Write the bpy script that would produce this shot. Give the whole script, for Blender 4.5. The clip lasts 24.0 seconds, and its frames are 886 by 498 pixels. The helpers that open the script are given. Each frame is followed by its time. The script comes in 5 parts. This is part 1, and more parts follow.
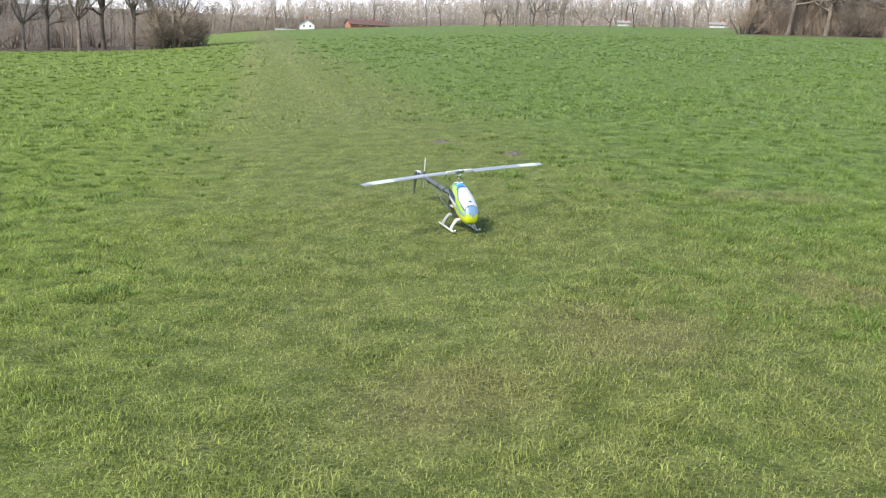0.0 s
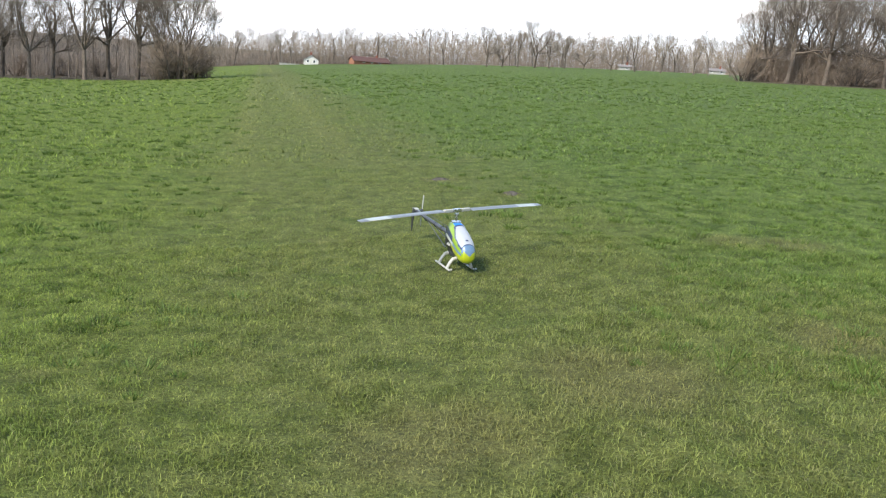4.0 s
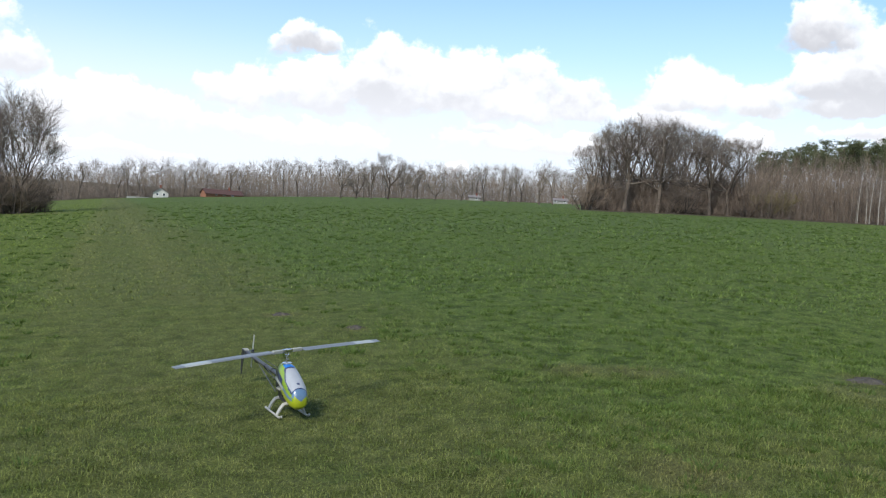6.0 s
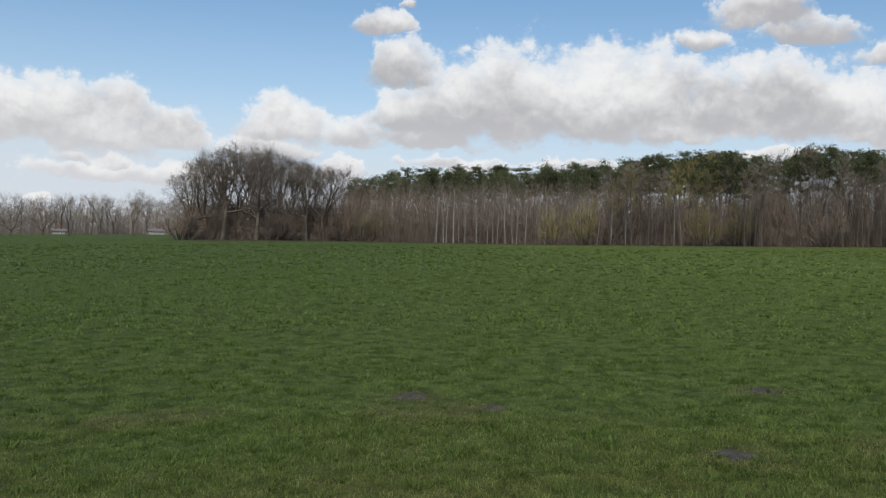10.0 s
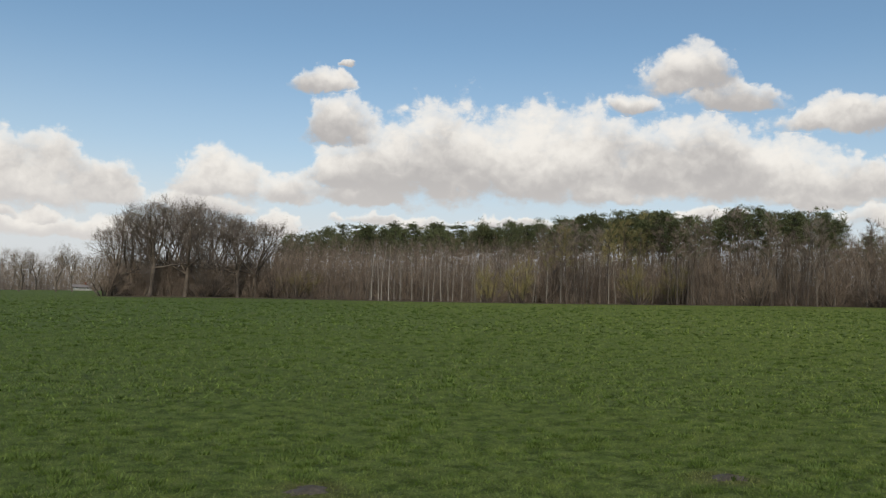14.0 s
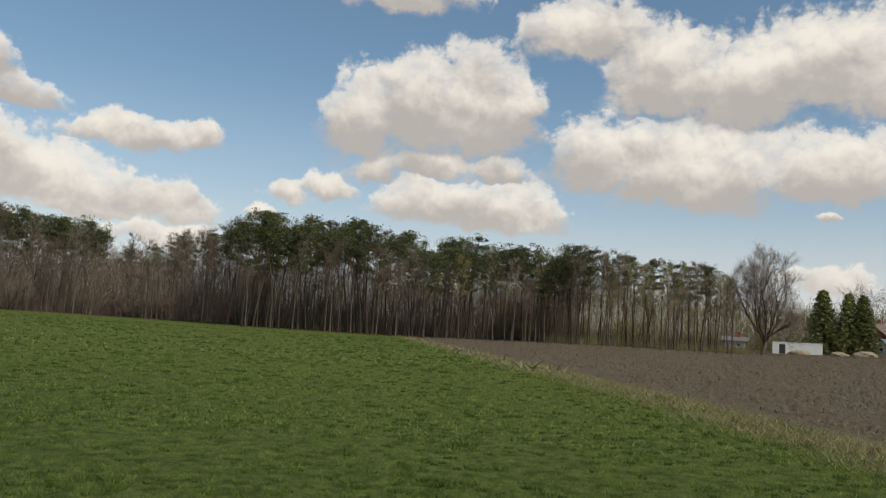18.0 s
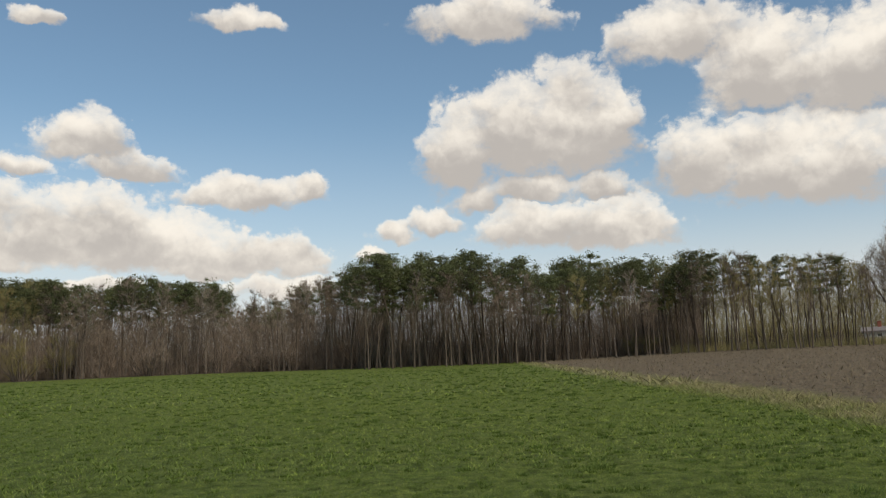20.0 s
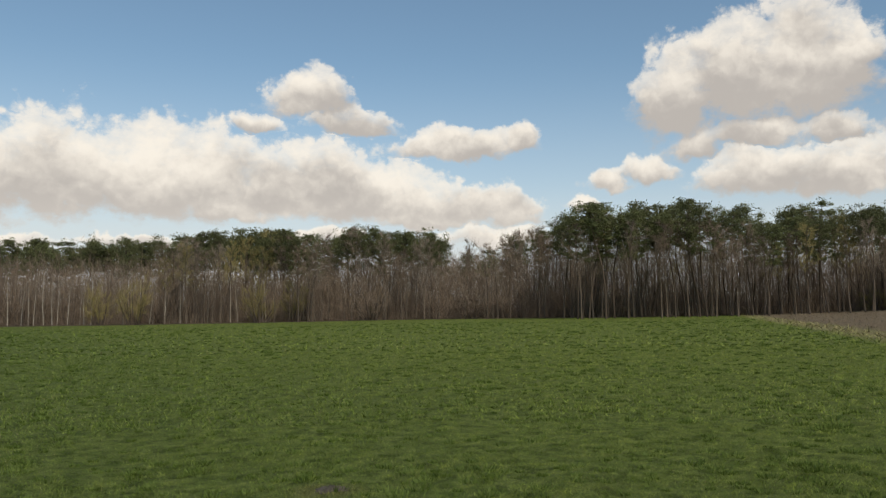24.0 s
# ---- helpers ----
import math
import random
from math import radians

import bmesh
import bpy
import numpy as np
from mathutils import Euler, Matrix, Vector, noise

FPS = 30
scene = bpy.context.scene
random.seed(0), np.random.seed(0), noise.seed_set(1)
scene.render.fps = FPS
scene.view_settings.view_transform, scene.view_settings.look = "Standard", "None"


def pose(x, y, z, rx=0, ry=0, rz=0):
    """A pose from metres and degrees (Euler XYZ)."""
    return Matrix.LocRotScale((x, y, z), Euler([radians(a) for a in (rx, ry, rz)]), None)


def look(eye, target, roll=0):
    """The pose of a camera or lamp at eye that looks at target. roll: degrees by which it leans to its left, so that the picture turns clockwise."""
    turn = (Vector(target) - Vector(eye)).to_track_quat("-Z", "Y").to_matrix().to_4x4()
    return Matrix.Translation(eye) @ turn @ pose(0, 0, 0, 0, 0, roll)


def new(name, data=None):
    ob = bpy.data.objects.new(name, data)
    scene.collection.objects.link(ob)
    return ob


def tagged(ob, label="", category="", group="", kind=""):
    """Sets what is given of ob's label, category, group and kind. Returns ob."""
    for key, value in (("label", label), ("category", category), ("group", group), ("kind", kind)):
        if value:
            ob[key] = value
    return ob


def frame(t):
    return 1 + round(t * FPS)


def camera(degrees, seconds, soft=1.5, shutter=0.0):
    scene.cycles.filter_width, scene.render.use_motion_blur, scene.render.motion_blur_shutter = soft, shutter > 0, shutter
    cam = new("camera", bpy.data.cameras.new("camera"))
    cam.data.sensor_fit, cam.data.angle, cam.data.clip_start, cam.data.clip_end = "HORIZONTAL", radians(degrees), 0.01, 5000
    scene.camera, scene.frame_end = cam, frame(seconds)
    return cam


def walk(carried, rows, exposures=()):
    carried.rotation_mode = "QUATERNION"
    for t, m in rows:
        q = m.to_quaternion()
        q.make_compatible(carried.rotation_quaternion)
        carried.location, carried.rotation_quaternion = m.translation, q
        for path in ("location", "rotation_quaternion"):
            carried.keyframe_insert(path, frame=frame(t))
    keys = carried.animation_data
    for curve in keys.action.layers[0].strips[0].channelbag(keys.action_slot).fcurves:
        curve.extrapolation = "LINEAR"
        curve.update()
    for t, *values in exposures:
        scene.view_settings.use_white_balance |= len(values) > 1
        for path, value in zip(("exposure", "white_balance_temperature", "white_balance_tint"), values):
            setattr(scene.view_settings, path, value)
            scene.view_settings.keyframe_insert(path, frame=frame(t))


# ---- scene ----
cam = camera(54.0, 24.0, soft=1.25)

# The pilot stands on a slope: the pasture rises to the east and falls away to the north-west.
CENTRE = (1.0, 0.8)
EYE = 1.5
RISE = [(-180, 0.0), (-150, 0.022), (-120, 0.046), (-113, 0.0465), (-108, 0.0435), (-97, 0.0455), (-84, 0.0405), (-75, 0.0395), (-63, 0.0385),
        (-51, 0.034), (-37, 0.029), (-28, 0.0265), (-20, 0.022), (-10, 0.0154), (-2.8, 0.0084), (8, -0.007), (14, -0.018),
        (16, -0.025), (24, -0.034), (50, -0.045), (90, -0.05), (130, -0.035), (180, 0.0)]
RISE_A = np.array([a for a, _ in RISE])
RISE_B = np.array([b for _, b in RISE])


def ground_z(x, y):
    """Height of the land at x, y (numbers or arrays)."""
    dx, dy = np.asarray(x, float) - CENTRE[0], np.asarray(y, float) - CENTRE[1]
    r, az = np.hypot(dx, dy), np.degrees(np.arctan2(-dx, dy))
    k = sum(np.interp((az + o + 180) % 360 - 180, RISE_A, RISE_B) for o in (-3, -1, 1, 3)) / 4
    return k * np.minimum(r, 300)


def turf_z(x, y):
    """Height of the turf: the land with its small humps, which are level under the helicopter and fade out further off."""
    x, y = np.asarray(x, float), np.asarray(y, float)
    r = np.hypot(x - CENTRE[0], y - CENTRE[1])
    bumps = 0.020 * np.sin(x * 2.1 + 1.3 * np.sin(y * 1.7)) * np.sin(y * 1.9 + 0.7)
    bumps += 0.012 * np.sin(x * 5.3 + y * 2.2) * np.sin(y * 4.7 - x) * np.clip((12 - r) / 6, 0, 1)
    bumps = bumps * np.clip((r - 0.3) / 2, 0, 1) * np.clip((44 - r) / 24, 0, 1) * np.clip(np.hypot(x - 0.335, y - 6.47) / 0.9 - 0.4, 0, 1)
    return ground_z(x, y) + bumps


def at(az, dist):
    """The place on the land at a bearing (degrees, left of north) and a distance."""
    x, y = CENTRE[0] - math.sin(radians(az)) * dist, CENTRE[1] + math.cos(radians(az)) * dist
    return x, y, float(ground_z(x, y))


# seconds, east, north, yaw, pitch, roll
ROWS = [
    (0.0, 0.00, 0.00, -1.22, -14.36, -3.39),
    (0.5, -0.02, -0.02, -0.86, -12.61, -5.09),
    (1.0, 0.00, 0.03, -1.43, -11.19, -4.49),
    (1.5, 0.02, 0.05, -1.95, -10.81, -4.73),
    (2.0, 0.02, 0.05, -2.01, -11.12, -4.96),
    (2.5, 0.01, 0.05, -1.18, -12.42, -4.76),
    (4.5, 0.01, 0.05, -1.09, -11.27, -4.94),
    (5.0, 0.08, 0.22, -2.19, -9.27, -4.73),
    (5.5, 0.13, 0.41, -4.79, -5.47, -4.52),
    (6.0, 0.21, 0.44, -10.54, -2.67, -4.43),
    (6.5, 0.31, 0.50, -17.47, -0.43, -5.40),
    (7.0, 0.44, 0.52, -26.60, 1.97, -4.47),
    (7.5, 0.54, 0.72, -32.99, 4.58, -3.24),
    (8.0, 0.53, 0.78, -34.04, 3.88, -1.61),
    (8.5, 0.64, 0.71, -35.95, 3.18, -1.83),
    (9.0, 0.77, 0.58, -36.24, 1.97, -3.10),
    (9.5, 0.84, 0.51, -35.89, 0.09, -2.81),
    (10.0, 0.91, 0.71, -36.30, 0.62, -1.93),
    (10.5, 1.12, 1.11, -36.85, 2.80, -1.86),
    (11.0, 1.47, 1.33, -35.60, 2.41, -3.54),
    (11.5, 1.86, 1.65, -35.78, 3.65, -2.46),
    (13.5, 1.86, 1.65, -37.61, 3.77, -1.41),
    (14.0, 1.89, 1.65, -40.47, 4.55, -2.08),
    (14.5, 1.92, 1.65, -43.53, 4.95, -2.54),
    (15.0, 2.01, 1.72, -48.35, 5.46, -2.91),
    (15.5, 2.05, 1.65, -55.77, 6.24, -3.93),
    (16.0, 2.14, 1.57, -64.73, 6.53, -3.48),
    (16.5, 2.21, 1.53, -74.28, 7.22, -3.04),
    (17.0, 2.21, 1.51, -81.72, 7.86, -4.74),
    (17.5, 2.17, 1.51, -87.82, 7.56, -4.40),
    (19.5, 2.17, 1.51, -79.49, 8.03, 0.90),
    (20.0, 2.19, 1.52, -78.62, 9.22, 1.90),
    (20.5, 2.13, 1.53, -73.77, 9.07, 1.27),
    (21.0, 2.03, 1.56, -67.54, 7.00, 0.68),
    (21.5, 2.12, 1.56, -69.25, 6.87, 1.01),
    (22.0, 2.14, 1.60, -67.09, 8.69, 1.01),
    (22.5, 2.08, 1.63, -61.94, 7.84, -0.10),
    (23.0, 2.14, 1.62, -63.51, 9.07, 0.99),
    (23.5, 2.11, 1.60, -64.90, 8.85, 0.78),
    (24.0, 2.04, 1.58, -64.83, 6.14, 0.20),
]
walk(cam, [(t, pose(x, y, EYE + float(ground_z(x, y)), 90 + pitch, roll, yaw)) for t, x, y, yaw, pitch, roll in ROWS],
     exposures=[(0.0, 1.74, 6600, 10), (1.0, 1.60, 6600, 10), (2.0, 1.35, 6600, 10), (4.5, 1.35, 6550, 10), (5.0, 1.30, 6450, 10), (5.5, 1.0, 6300, 10),
                (6.0, 0.54, 6250, 10), (6.5, 0.25, 6250, 10), (7.0, 0.08, 6250, 10), (8.0, -0.27, 6050, 10), (9.0, -0.14, 6300, 10), (10.0, -0.05, 6450, 10),
                (11.0, -0.14, 6500, 10), (13.5, -0.05, 6900, 10), (14.0, -0.06, 6950, 10), (15.0, -0.10, 6950, 10), (16.0, -0.17, 6950, 10), (17.0, -0.13, 7250, 10),
                (17.5, -0.12, 7300, 10), (20.0, 0.0, 7400, 10), (21.0, 0.0, 7450, 10), (22.5, -0.05, 7250, 10), (24.0, -0.02, 7450, 10)])

# ---- sky, clouds and sun ----
SUN_AZ, SUN_EL = 140.0, 42.0


class Nodes:
    """Short hand for building a node tree."""

    def __init__(self, tree):
        self.tree = tree

    def add(self, kind, *inputs, **settings):
        node = self.tree.nodes.new(kind)
        if "data_type" in settings:
            node.data_type = settings["data_type"]
        if "operation" in settings:
            node.operation = settings["operation"]
        if "use_clamp" in settings:
            node.use_clamp = settings["use_clamp"]
        if "blend_type" in settings:
            node.blend_type = settings["blend_type"]
        if "interpolation_type" in settings:
            node.interpolation_type = settings["interpolation_type"]
        if "node_tree" in settings:
            node.node_tree = settings["node_tree"]
        for i, value in enumerate(inputs):
            self.plug(value, node.inputs[i])
        return node

    def plug(self, value, socket):
        if value is None:
            return
        if isinstance(value, bpy.types.NodeSocket):
            self.tree.links.new(value, socket)
        else:
            socket.default_value = value

    def math(self, op, *inputs, clamp=False):
        return self.add("ShaderNodeMath", *inputs, operation=op, use_clamp=clamp).outputs[0]

    def vec(self, op, *inputs):
        node = self.add("ShaderNodeVectorMath", operation=op)
        for i, value in enumerate(inputs):
            self.plug(value, node.inputs["Scale"] if op == "SCALE" and i == 1 else node.inputs[i])
        return node.outputs["Value"] if op in ("LENGTH", "DOT_PRODUCT") else node.outputs[0]

    def step(self, value, low, high, a=0.0, b=1.0):
        return self.add("ShaderNodeMapRange", value, low, high, a, b, interpolation_type="SMOOTHSTEP").outputs[0]

    def mix(self, fac, a, b, blend="MIX"):
        node = self.add("ShaderNodeMix", data_type="RGBA", blend_type=blend)
        self.plug(fac, node.inputs[0])
        self.plug(a, node.inputs[6])
        self.plug(b, node.inputs[7])
        return node.outputs[2]

    def noise(self, vector, scale, detail=4.0, rough=0.55, color=False, distort=0.0):
        node = self.add("ShaderNodeTexNoise")
        self.plug(vector, node.inputs["Vector"])
        node.inputs["Scale"].default_value, node.inputs["Detail"].default_value = scale, detail
        node.inputs["Roughness"].default_value, node.inputs["Distortion"].default_value = rough, distort
        return node.outputs["Color" if color else "Fac"]

    def rgb(self, r, g, b):
        node = self.tree.nodes.new("ShaderNodeRGB")
        node.outputs[0].default_value = (r, g, b, 1)
        return node.outputs[0]


# Cumulus heaps as bearing, elevation of the flat base, half width and height, in degrees.
CLOUDS_NORTH = [(2.9, 5.8, 3.0, 2.2), (-1.7, 6.1, 4.3, 2.8), (-6.4, 6.5, 3.7, 4.8), (-11.2, 6.7, 5.5, 3.3), (-15.2, 6.9, 4.2, 3.5),
                (-18.5, 6.9, 3.2, 2.1), (-0.8, 9.3, 2.1, 1.7), (-25.2, 7.6, 2.9, 2.7), (-12.7, 5.4, 1.3, 0.9), (-15.1, 5.2, 1.0, 0.9),
                (12.1, 3.7, 4.4, 2.7), (15.9, 6.1, 1.6, 2.1), (8.9, 4.3, 3.0, 1.7), (0.2, 3.7, 7.1, 1.4), (-18.1, 4.4, 9.0, 1.2),
                (12.0, 1.7, 6.3, 1.0), (-10.8, 2.6, 0.9, 0.6), (-24.2, 6.3, 3.9, 1.4), (22.0, 8.0, 6.0, 4.5), (28.0, 5.0, 7.0, 4.0)]
CLOUDS_BANK = [(-33.7, 8.6, 2.5, 2.0), (-36.1, 8.6, 4.3, 4.0), (-40.8, 9.0, 5.5, 5.4), (-45.3, 9.1, 4.9, 5.4), (-49.1, 9.1, 4.5, 4.9),
               (-54.4, 9.1, 5.2, 4.0), (-57.7, 8.8, 4.0, 4.5), (-61.4, 8.6, 4.6, 3.4), (-66.3, 8.4, 3.7, 2.6), (-69.3, 8.1, 2.5, 2.1),
               (-30.1, 7.3, 3.2, 1.8), (-35.2, 7.4, 4.3, 1.4), (-50.8, 8.2, 4.5, 1.5), (-63.2, 7.8, 4.9, 1.4), (-29.4, 5.2, 1.7, 1.4),
               (-37.5, 6.0, 4.3, 0.8), (-57.1, 6.7, 2.9, 0.9), (-68.3, 6.6, 4.0, 1.2), (-47.0, 6.0, 6.0, 0.7)]
CLOUDS_EAST = [(-32.0, 14.8, 2.2, 1.4), (-33.4, 16.4, 0.7, 0.4), (-33.4, 11.8, 2.5, 2.5), (-55.7, 15.4, 3.2, 2.6), (-58.9, 14.1, 2.9, 1.5),
               (-52.8, 13.8, 1.9, 1.2), (-65.5, 12.4, 4.8, 1.7), (-69.7, 12.6, 1.6, 1.8), (-65.6, 23.5, 2.6, 1.2), (-52.8, 22.6, 1.9, 1.0), (-74.3, 8.7, 1.5, 0.8)]
CLOUDS_SOUTH = [(-80.0, 14.0, 3.1, 5.1), (-84.4, 15.1, 4.9, 5.8), (-88.3, 15.2, 4.4, 6.0), (-91.2, 16.8, 2.1, 1.9), (-81.7, 12.0, 2.3, 2.4),
                (-85.3, 12.5, 3.1, 1.8), (-89.7, 12.4, 2.0, 1.6), (-75.8, 10.0, 1.6, 1.3), (-78.6, 10.7, 2.0, 1.5), (-85.5, 9.6, 4.8, 2.7),
                (-90.5, 9.4, 4.8, 2.9), (-95.8, 12.7, 3.8, 3.9), (-99.9, 12.0, 4.3, 4.8), (-104.1, 11.7, 3.8, 5.0), (-82.1, 23.3, 5.5, 2.4),
                (-95.4, 20.9, 5.4, 3.4), (-100.4, 17.7, 5.0, 4.7), (-105.3, 16.8, 4.4, 5.3), (-110.4, 12.0, 4.5, 3.9), (-114.2, 12.1, 3.6, 3.5),
                (-109.0, 17.8, 5.0, 5.0), (-113.5, 17.5, 4.7, 5.4), (-110.8, 10.1, 0.8, 0.5), (-110.6, 5.9, 3.2, 1.6)]


def cloud_group():
    """For a bearing and an elevation: how deep inside a heap it lies, and how high above the base of the heaps there."""
    tree = bpy.data.node_groups.new("cloud_cover", "ShaderNodeTree")
    tree.interface.new_socket("Direction", in_out="INPUT", socket_type="NodeSocketVector")
    tree.interface.new_socket("Cover", in_out="OUTPUT", socket_type="NodeSocketFloat")
    tree.interface.new_socket("Height", in_out="OUTPUT", socket_type="NodeSocketFloat")
    n = Nodes(tree)
    p = n.add("NodeGroupInput").outputs[0]
    total = None
    for az, el, w, h in CLOUDS_NORTH + CLOUDS_BANK + CLOUDS_EAST + CLOUDS_SOUTH:
        q = n.vec("MULTIPLY", n.vec("SUBTRACT", p, (az, el, 0)), (1 / w, 1 / h, 0))
        d = n.vec("LENGTH", n.vec("MINIMUM", n.vec("MULTIPLY", q, (1.0, 3.2, 0.0)), n.vec("MULTIPLY", q, (1.0, 1.0, 0.0))))
        part = n.vec("SCALE", n.vec("MULTIPLY_ADD", q, (0.0, 1.0, 0.0), (1.0, 0.0, 0.0)), n.math("POWER", 0.0002, d))
        total = part if total is None else n.vec("ADD", total, part)
    weight, lift, _ = n.add("ShaderNodeSeparateXYZ", total).outputs
    weight = n.math("MAXIMUM", weight, 1e-30)
    depth = n.math("ADD", n.math("DIVIDE", n.math("LOGARITHM", weight, math.e), -math.log(0.0002)), 1.18)
    n.add("NodeGroupOutput", depth, n.math("DIVIDE", lift, weight))
    return tree


def build_world():
    world = bpy.data.worlds.new("sky")
    world.use_nodes = True
    scene.world = world
    tree = world.node_tree
    tree.nodes.clear()
    n = Nodes(tree)
    direction = n.add("ShaderNodeTexCoord").outputs["Generated"]
    x, y, z = n.add("ShaderNodeSeparateXYZ", direction).outputs
    az = n.math("MULTIPLY", n.math("ARCTAN2", n.math("MULTIPLY", x, -1.0), y), 57.2958)
    el = n.math("MULTIPLY", n.math("ARCSINE", z), 57.2958)
    flat = n.add("ShaderNodeCombineXYZ", az, el, 0.0).outputs[0]
    coarse = n.vec("SCALE", n.vec("SUBTRACT", n.noise(direction, 14.0, 2.0, 0.5, color=True), (0.5, 0.5, 0.5)), 2.2)
    fine = n.vec("SCALE", n.vec("SUBTRACT", n.noise(direction, 30.0, 6.0, 0.55, color=True), (0.5, 0.5, 0.5)), 2.4)
    warped = n.vec("ADD", n.vec("ADD", flat, n.vec("MULTIPLY", coarse, (1.2, 0.7, 0.0))), n.vec("MULTIPLY", fine, (1.0, 0.7, 0.0)))
    node = n.add("ShaderNodeGroup", node_tree=cloud_group())
    tree.links.new(warped, node.inputs[0])
    here, up = node.outputs

    def heads(vector, scale):
        """Round cauliflower heads, large and small."""
        cells = n.add("ShaderNodeTexVoronoi")
        n.plug(vector, cells.inputs["Vector"])
        cells.inputs["Scale"].default_value, cells.inputs["Detail"].default_value = scale, 2.5
        cells.inputs["Roughness"].default_value, cells.inputs["Lacunarity"].default_value = 0.55, 2.3
        return cells.outputs["Distance"]

    crooked = n.vec("ADD", direction, n.vec("SCALE", n.vec("SUBTRACT", n.noise(direction, 40.0, 4.0, 0.6, color=True), (0.5, 0.5, 0.5)), 0.024))
    bumps = heads(crooked, 30.0)
    # elsewhere the same broken cumulus goes on
    drift = n.noise(n.vec("MULTIPLY", direction, (1.0, 1.0, 2.2)), 3.4, 7.0, 0.58)
    high = n.step(el, 25.0, 31.0)
    beyond = n.math("MAXIMUM", n.step(az, 30.0, 42.0), n.math("SUBTRACT", 1.0, n.step(az, -128.0, -116.0)))
    open_sky = n.math("MAXIMUM", high, beyond)
    loose = n.math("ADD", n.math("MULTIPLY", n.math("MULTIPLY", n.math("SUBTRACT", drift, 0.50), 4.0), open_sky), n.math("SUBTRACT", open_sky, 1.0))
    thick = n.math("MAXIMUM", here, loose)
    under = n.step(up, 0.35, -0.05)
    wisp = n.noise(n.vec("MULTIPLY", direction, (1.0, 1.0, 1.8)), 28.0, 6.0, 0.62)
    edge = n.math("ADD", n.math("MULTIPLY", n.math("SUBTRACT", 0.60, bumps), 0.30), n.math("MULTIPLY", n.math("SUBTRACT", wisp, 0.5), n.math("MULTIPLY_ADD", under, 0.7, 0.35)))
    body_of = n.math("ADD", thick, n.math("MULTIPLY", edge, n.step(thick, -0.45, 0.05)))
    mask = n.step(n.math("DIVIDE", body_of, n.math("MULTIPLY_ADD", under, 0.45, 0.20), clamp=True), 0.0, 1.0)
    relief = n.math("SUBTRACT", heads(n.vec("ADD", crooked, (-0.006, -0.003, 0.011)), 30.0), bumps)
    soft = n.math("SUBTRACT", n.noise(n.vec("MULTIPLY", direction, (1.0, 1.0, 1.7)), 11.0, 3.5, 0.5), 0.5)
    rim = n.step(body_of, 0.34, 0.04, 0.0, 0.30)
    tone = n.math("ADD", n.math("ADD", n.math("MULTIPLY", up, 0.85), n.math("MULTIPLY", relief, 0.24)), n.math("ADD", n.math("MULTIPLY", soft, 1.5), rim))
    lit = n.step(tone, -0.16, 0.82)
    low = n.step(el, 11.0, 3.0)
    base = n.mix(low, (0.485, 0.480, 0.495, 1), (0.68, 0.68, 0.70, 1))
    cloud = n.mix(lit, base, (0.915, 0.91, 0.90, 1))
    sky = n.add("ShaderNodeTexSky")
    sky.sky_type, sky.sun_disc = "NISHITA", False
    sky.sun_elevation, sky.sun_rotation = radians(SUN_EL), radians(-SUN_AZ)
    sky.air_density, sky.dust_density, sky.ozone_density = 1.0, 0.5, 1.0
    blue = n.vec("MULTIPLY", sky.outputs[0], (0.099, 0.119, 0.126))
    haze = n.math("ADD", n.math("MULTIPLY", n.step(el, 19.0, 0.0), 0.58), n.math("MULTIPLY", n.step(el, 11.0, 4.0), 0.36))
    blue = n.mix(haze, blue, (0.68, 0.71, 0.78, 1))
    thin = n.step(n.math("ADD", body_of, n.math("MULTIPLY", n.math("SUBTRACT", wisp, 0.5), 0.6)), -0.1, 0.55, 0.55, 0.98)
    colour = n.mix(n.math("MULTIPLY", mask, thin), blue, cloud)
    n.add("ShaderNodeOutputWorld", n.add("ShaderNodeBackground", colour, 1.0).outputs[0])


build_world()
lamp = bpy.data.lights.new("sun", "SUN")
lamp.energy, lamp.angle, lamp.color = 2.7, radians(14), (1.0, 0.95, 0.87)
sun = new("sun", lamp)
toward = Vector((-math.sin(radians(SUN_AZ)) * math.cos(radians(SUN_EL)), math.cos(radians(SUN_AZ)) * math.cos(radians(SUN_EL)), math.sin(radians(SUN_EL))))
sun.matrix_world = look(toward * 50, (0, 0, 0))


# ---- materials ----
def material(name):
    mat = bpy.data.materials.new(name)
    mat.use_nodes = True
    mat.node_tree.nodes.clear()
    return mat, Nodes(mat.node_tree)


def finish(n, colour, rough=0.8, normal=None, metal=0.0, translucent=0.0, coat=0.0, spec=0.5):
    bsdf = n.add("ShaderNodeBsdfPrincipled")
    n.plug(colour, bsdf.inputs["Base Color"])
    n.plug(rough, bsdf.inputs["Roughness"])
    n.plug(metal, bsdf.inputs["Metallic"])
    n.plug(coat, bsdf.inputs["Coat Weight"])
    n.plug(spec, bsdf.inputs["Specular IOR Level"])
    n.plug(normal, bsdf.inputs["Normal"])
    out = bsdf.outputs[0]
    if translucent:
        leaf = n.add("ShaderNodeBsdfTranslucent", colour)
        n.plug(normal, leaf.inputs["Normal"])
        out = n.add("ShaderNodeMixShader", translucent, out, leaf.outputs[0]).outputs[0]
    n.add("ShaderNodeOutputMaterial", out)


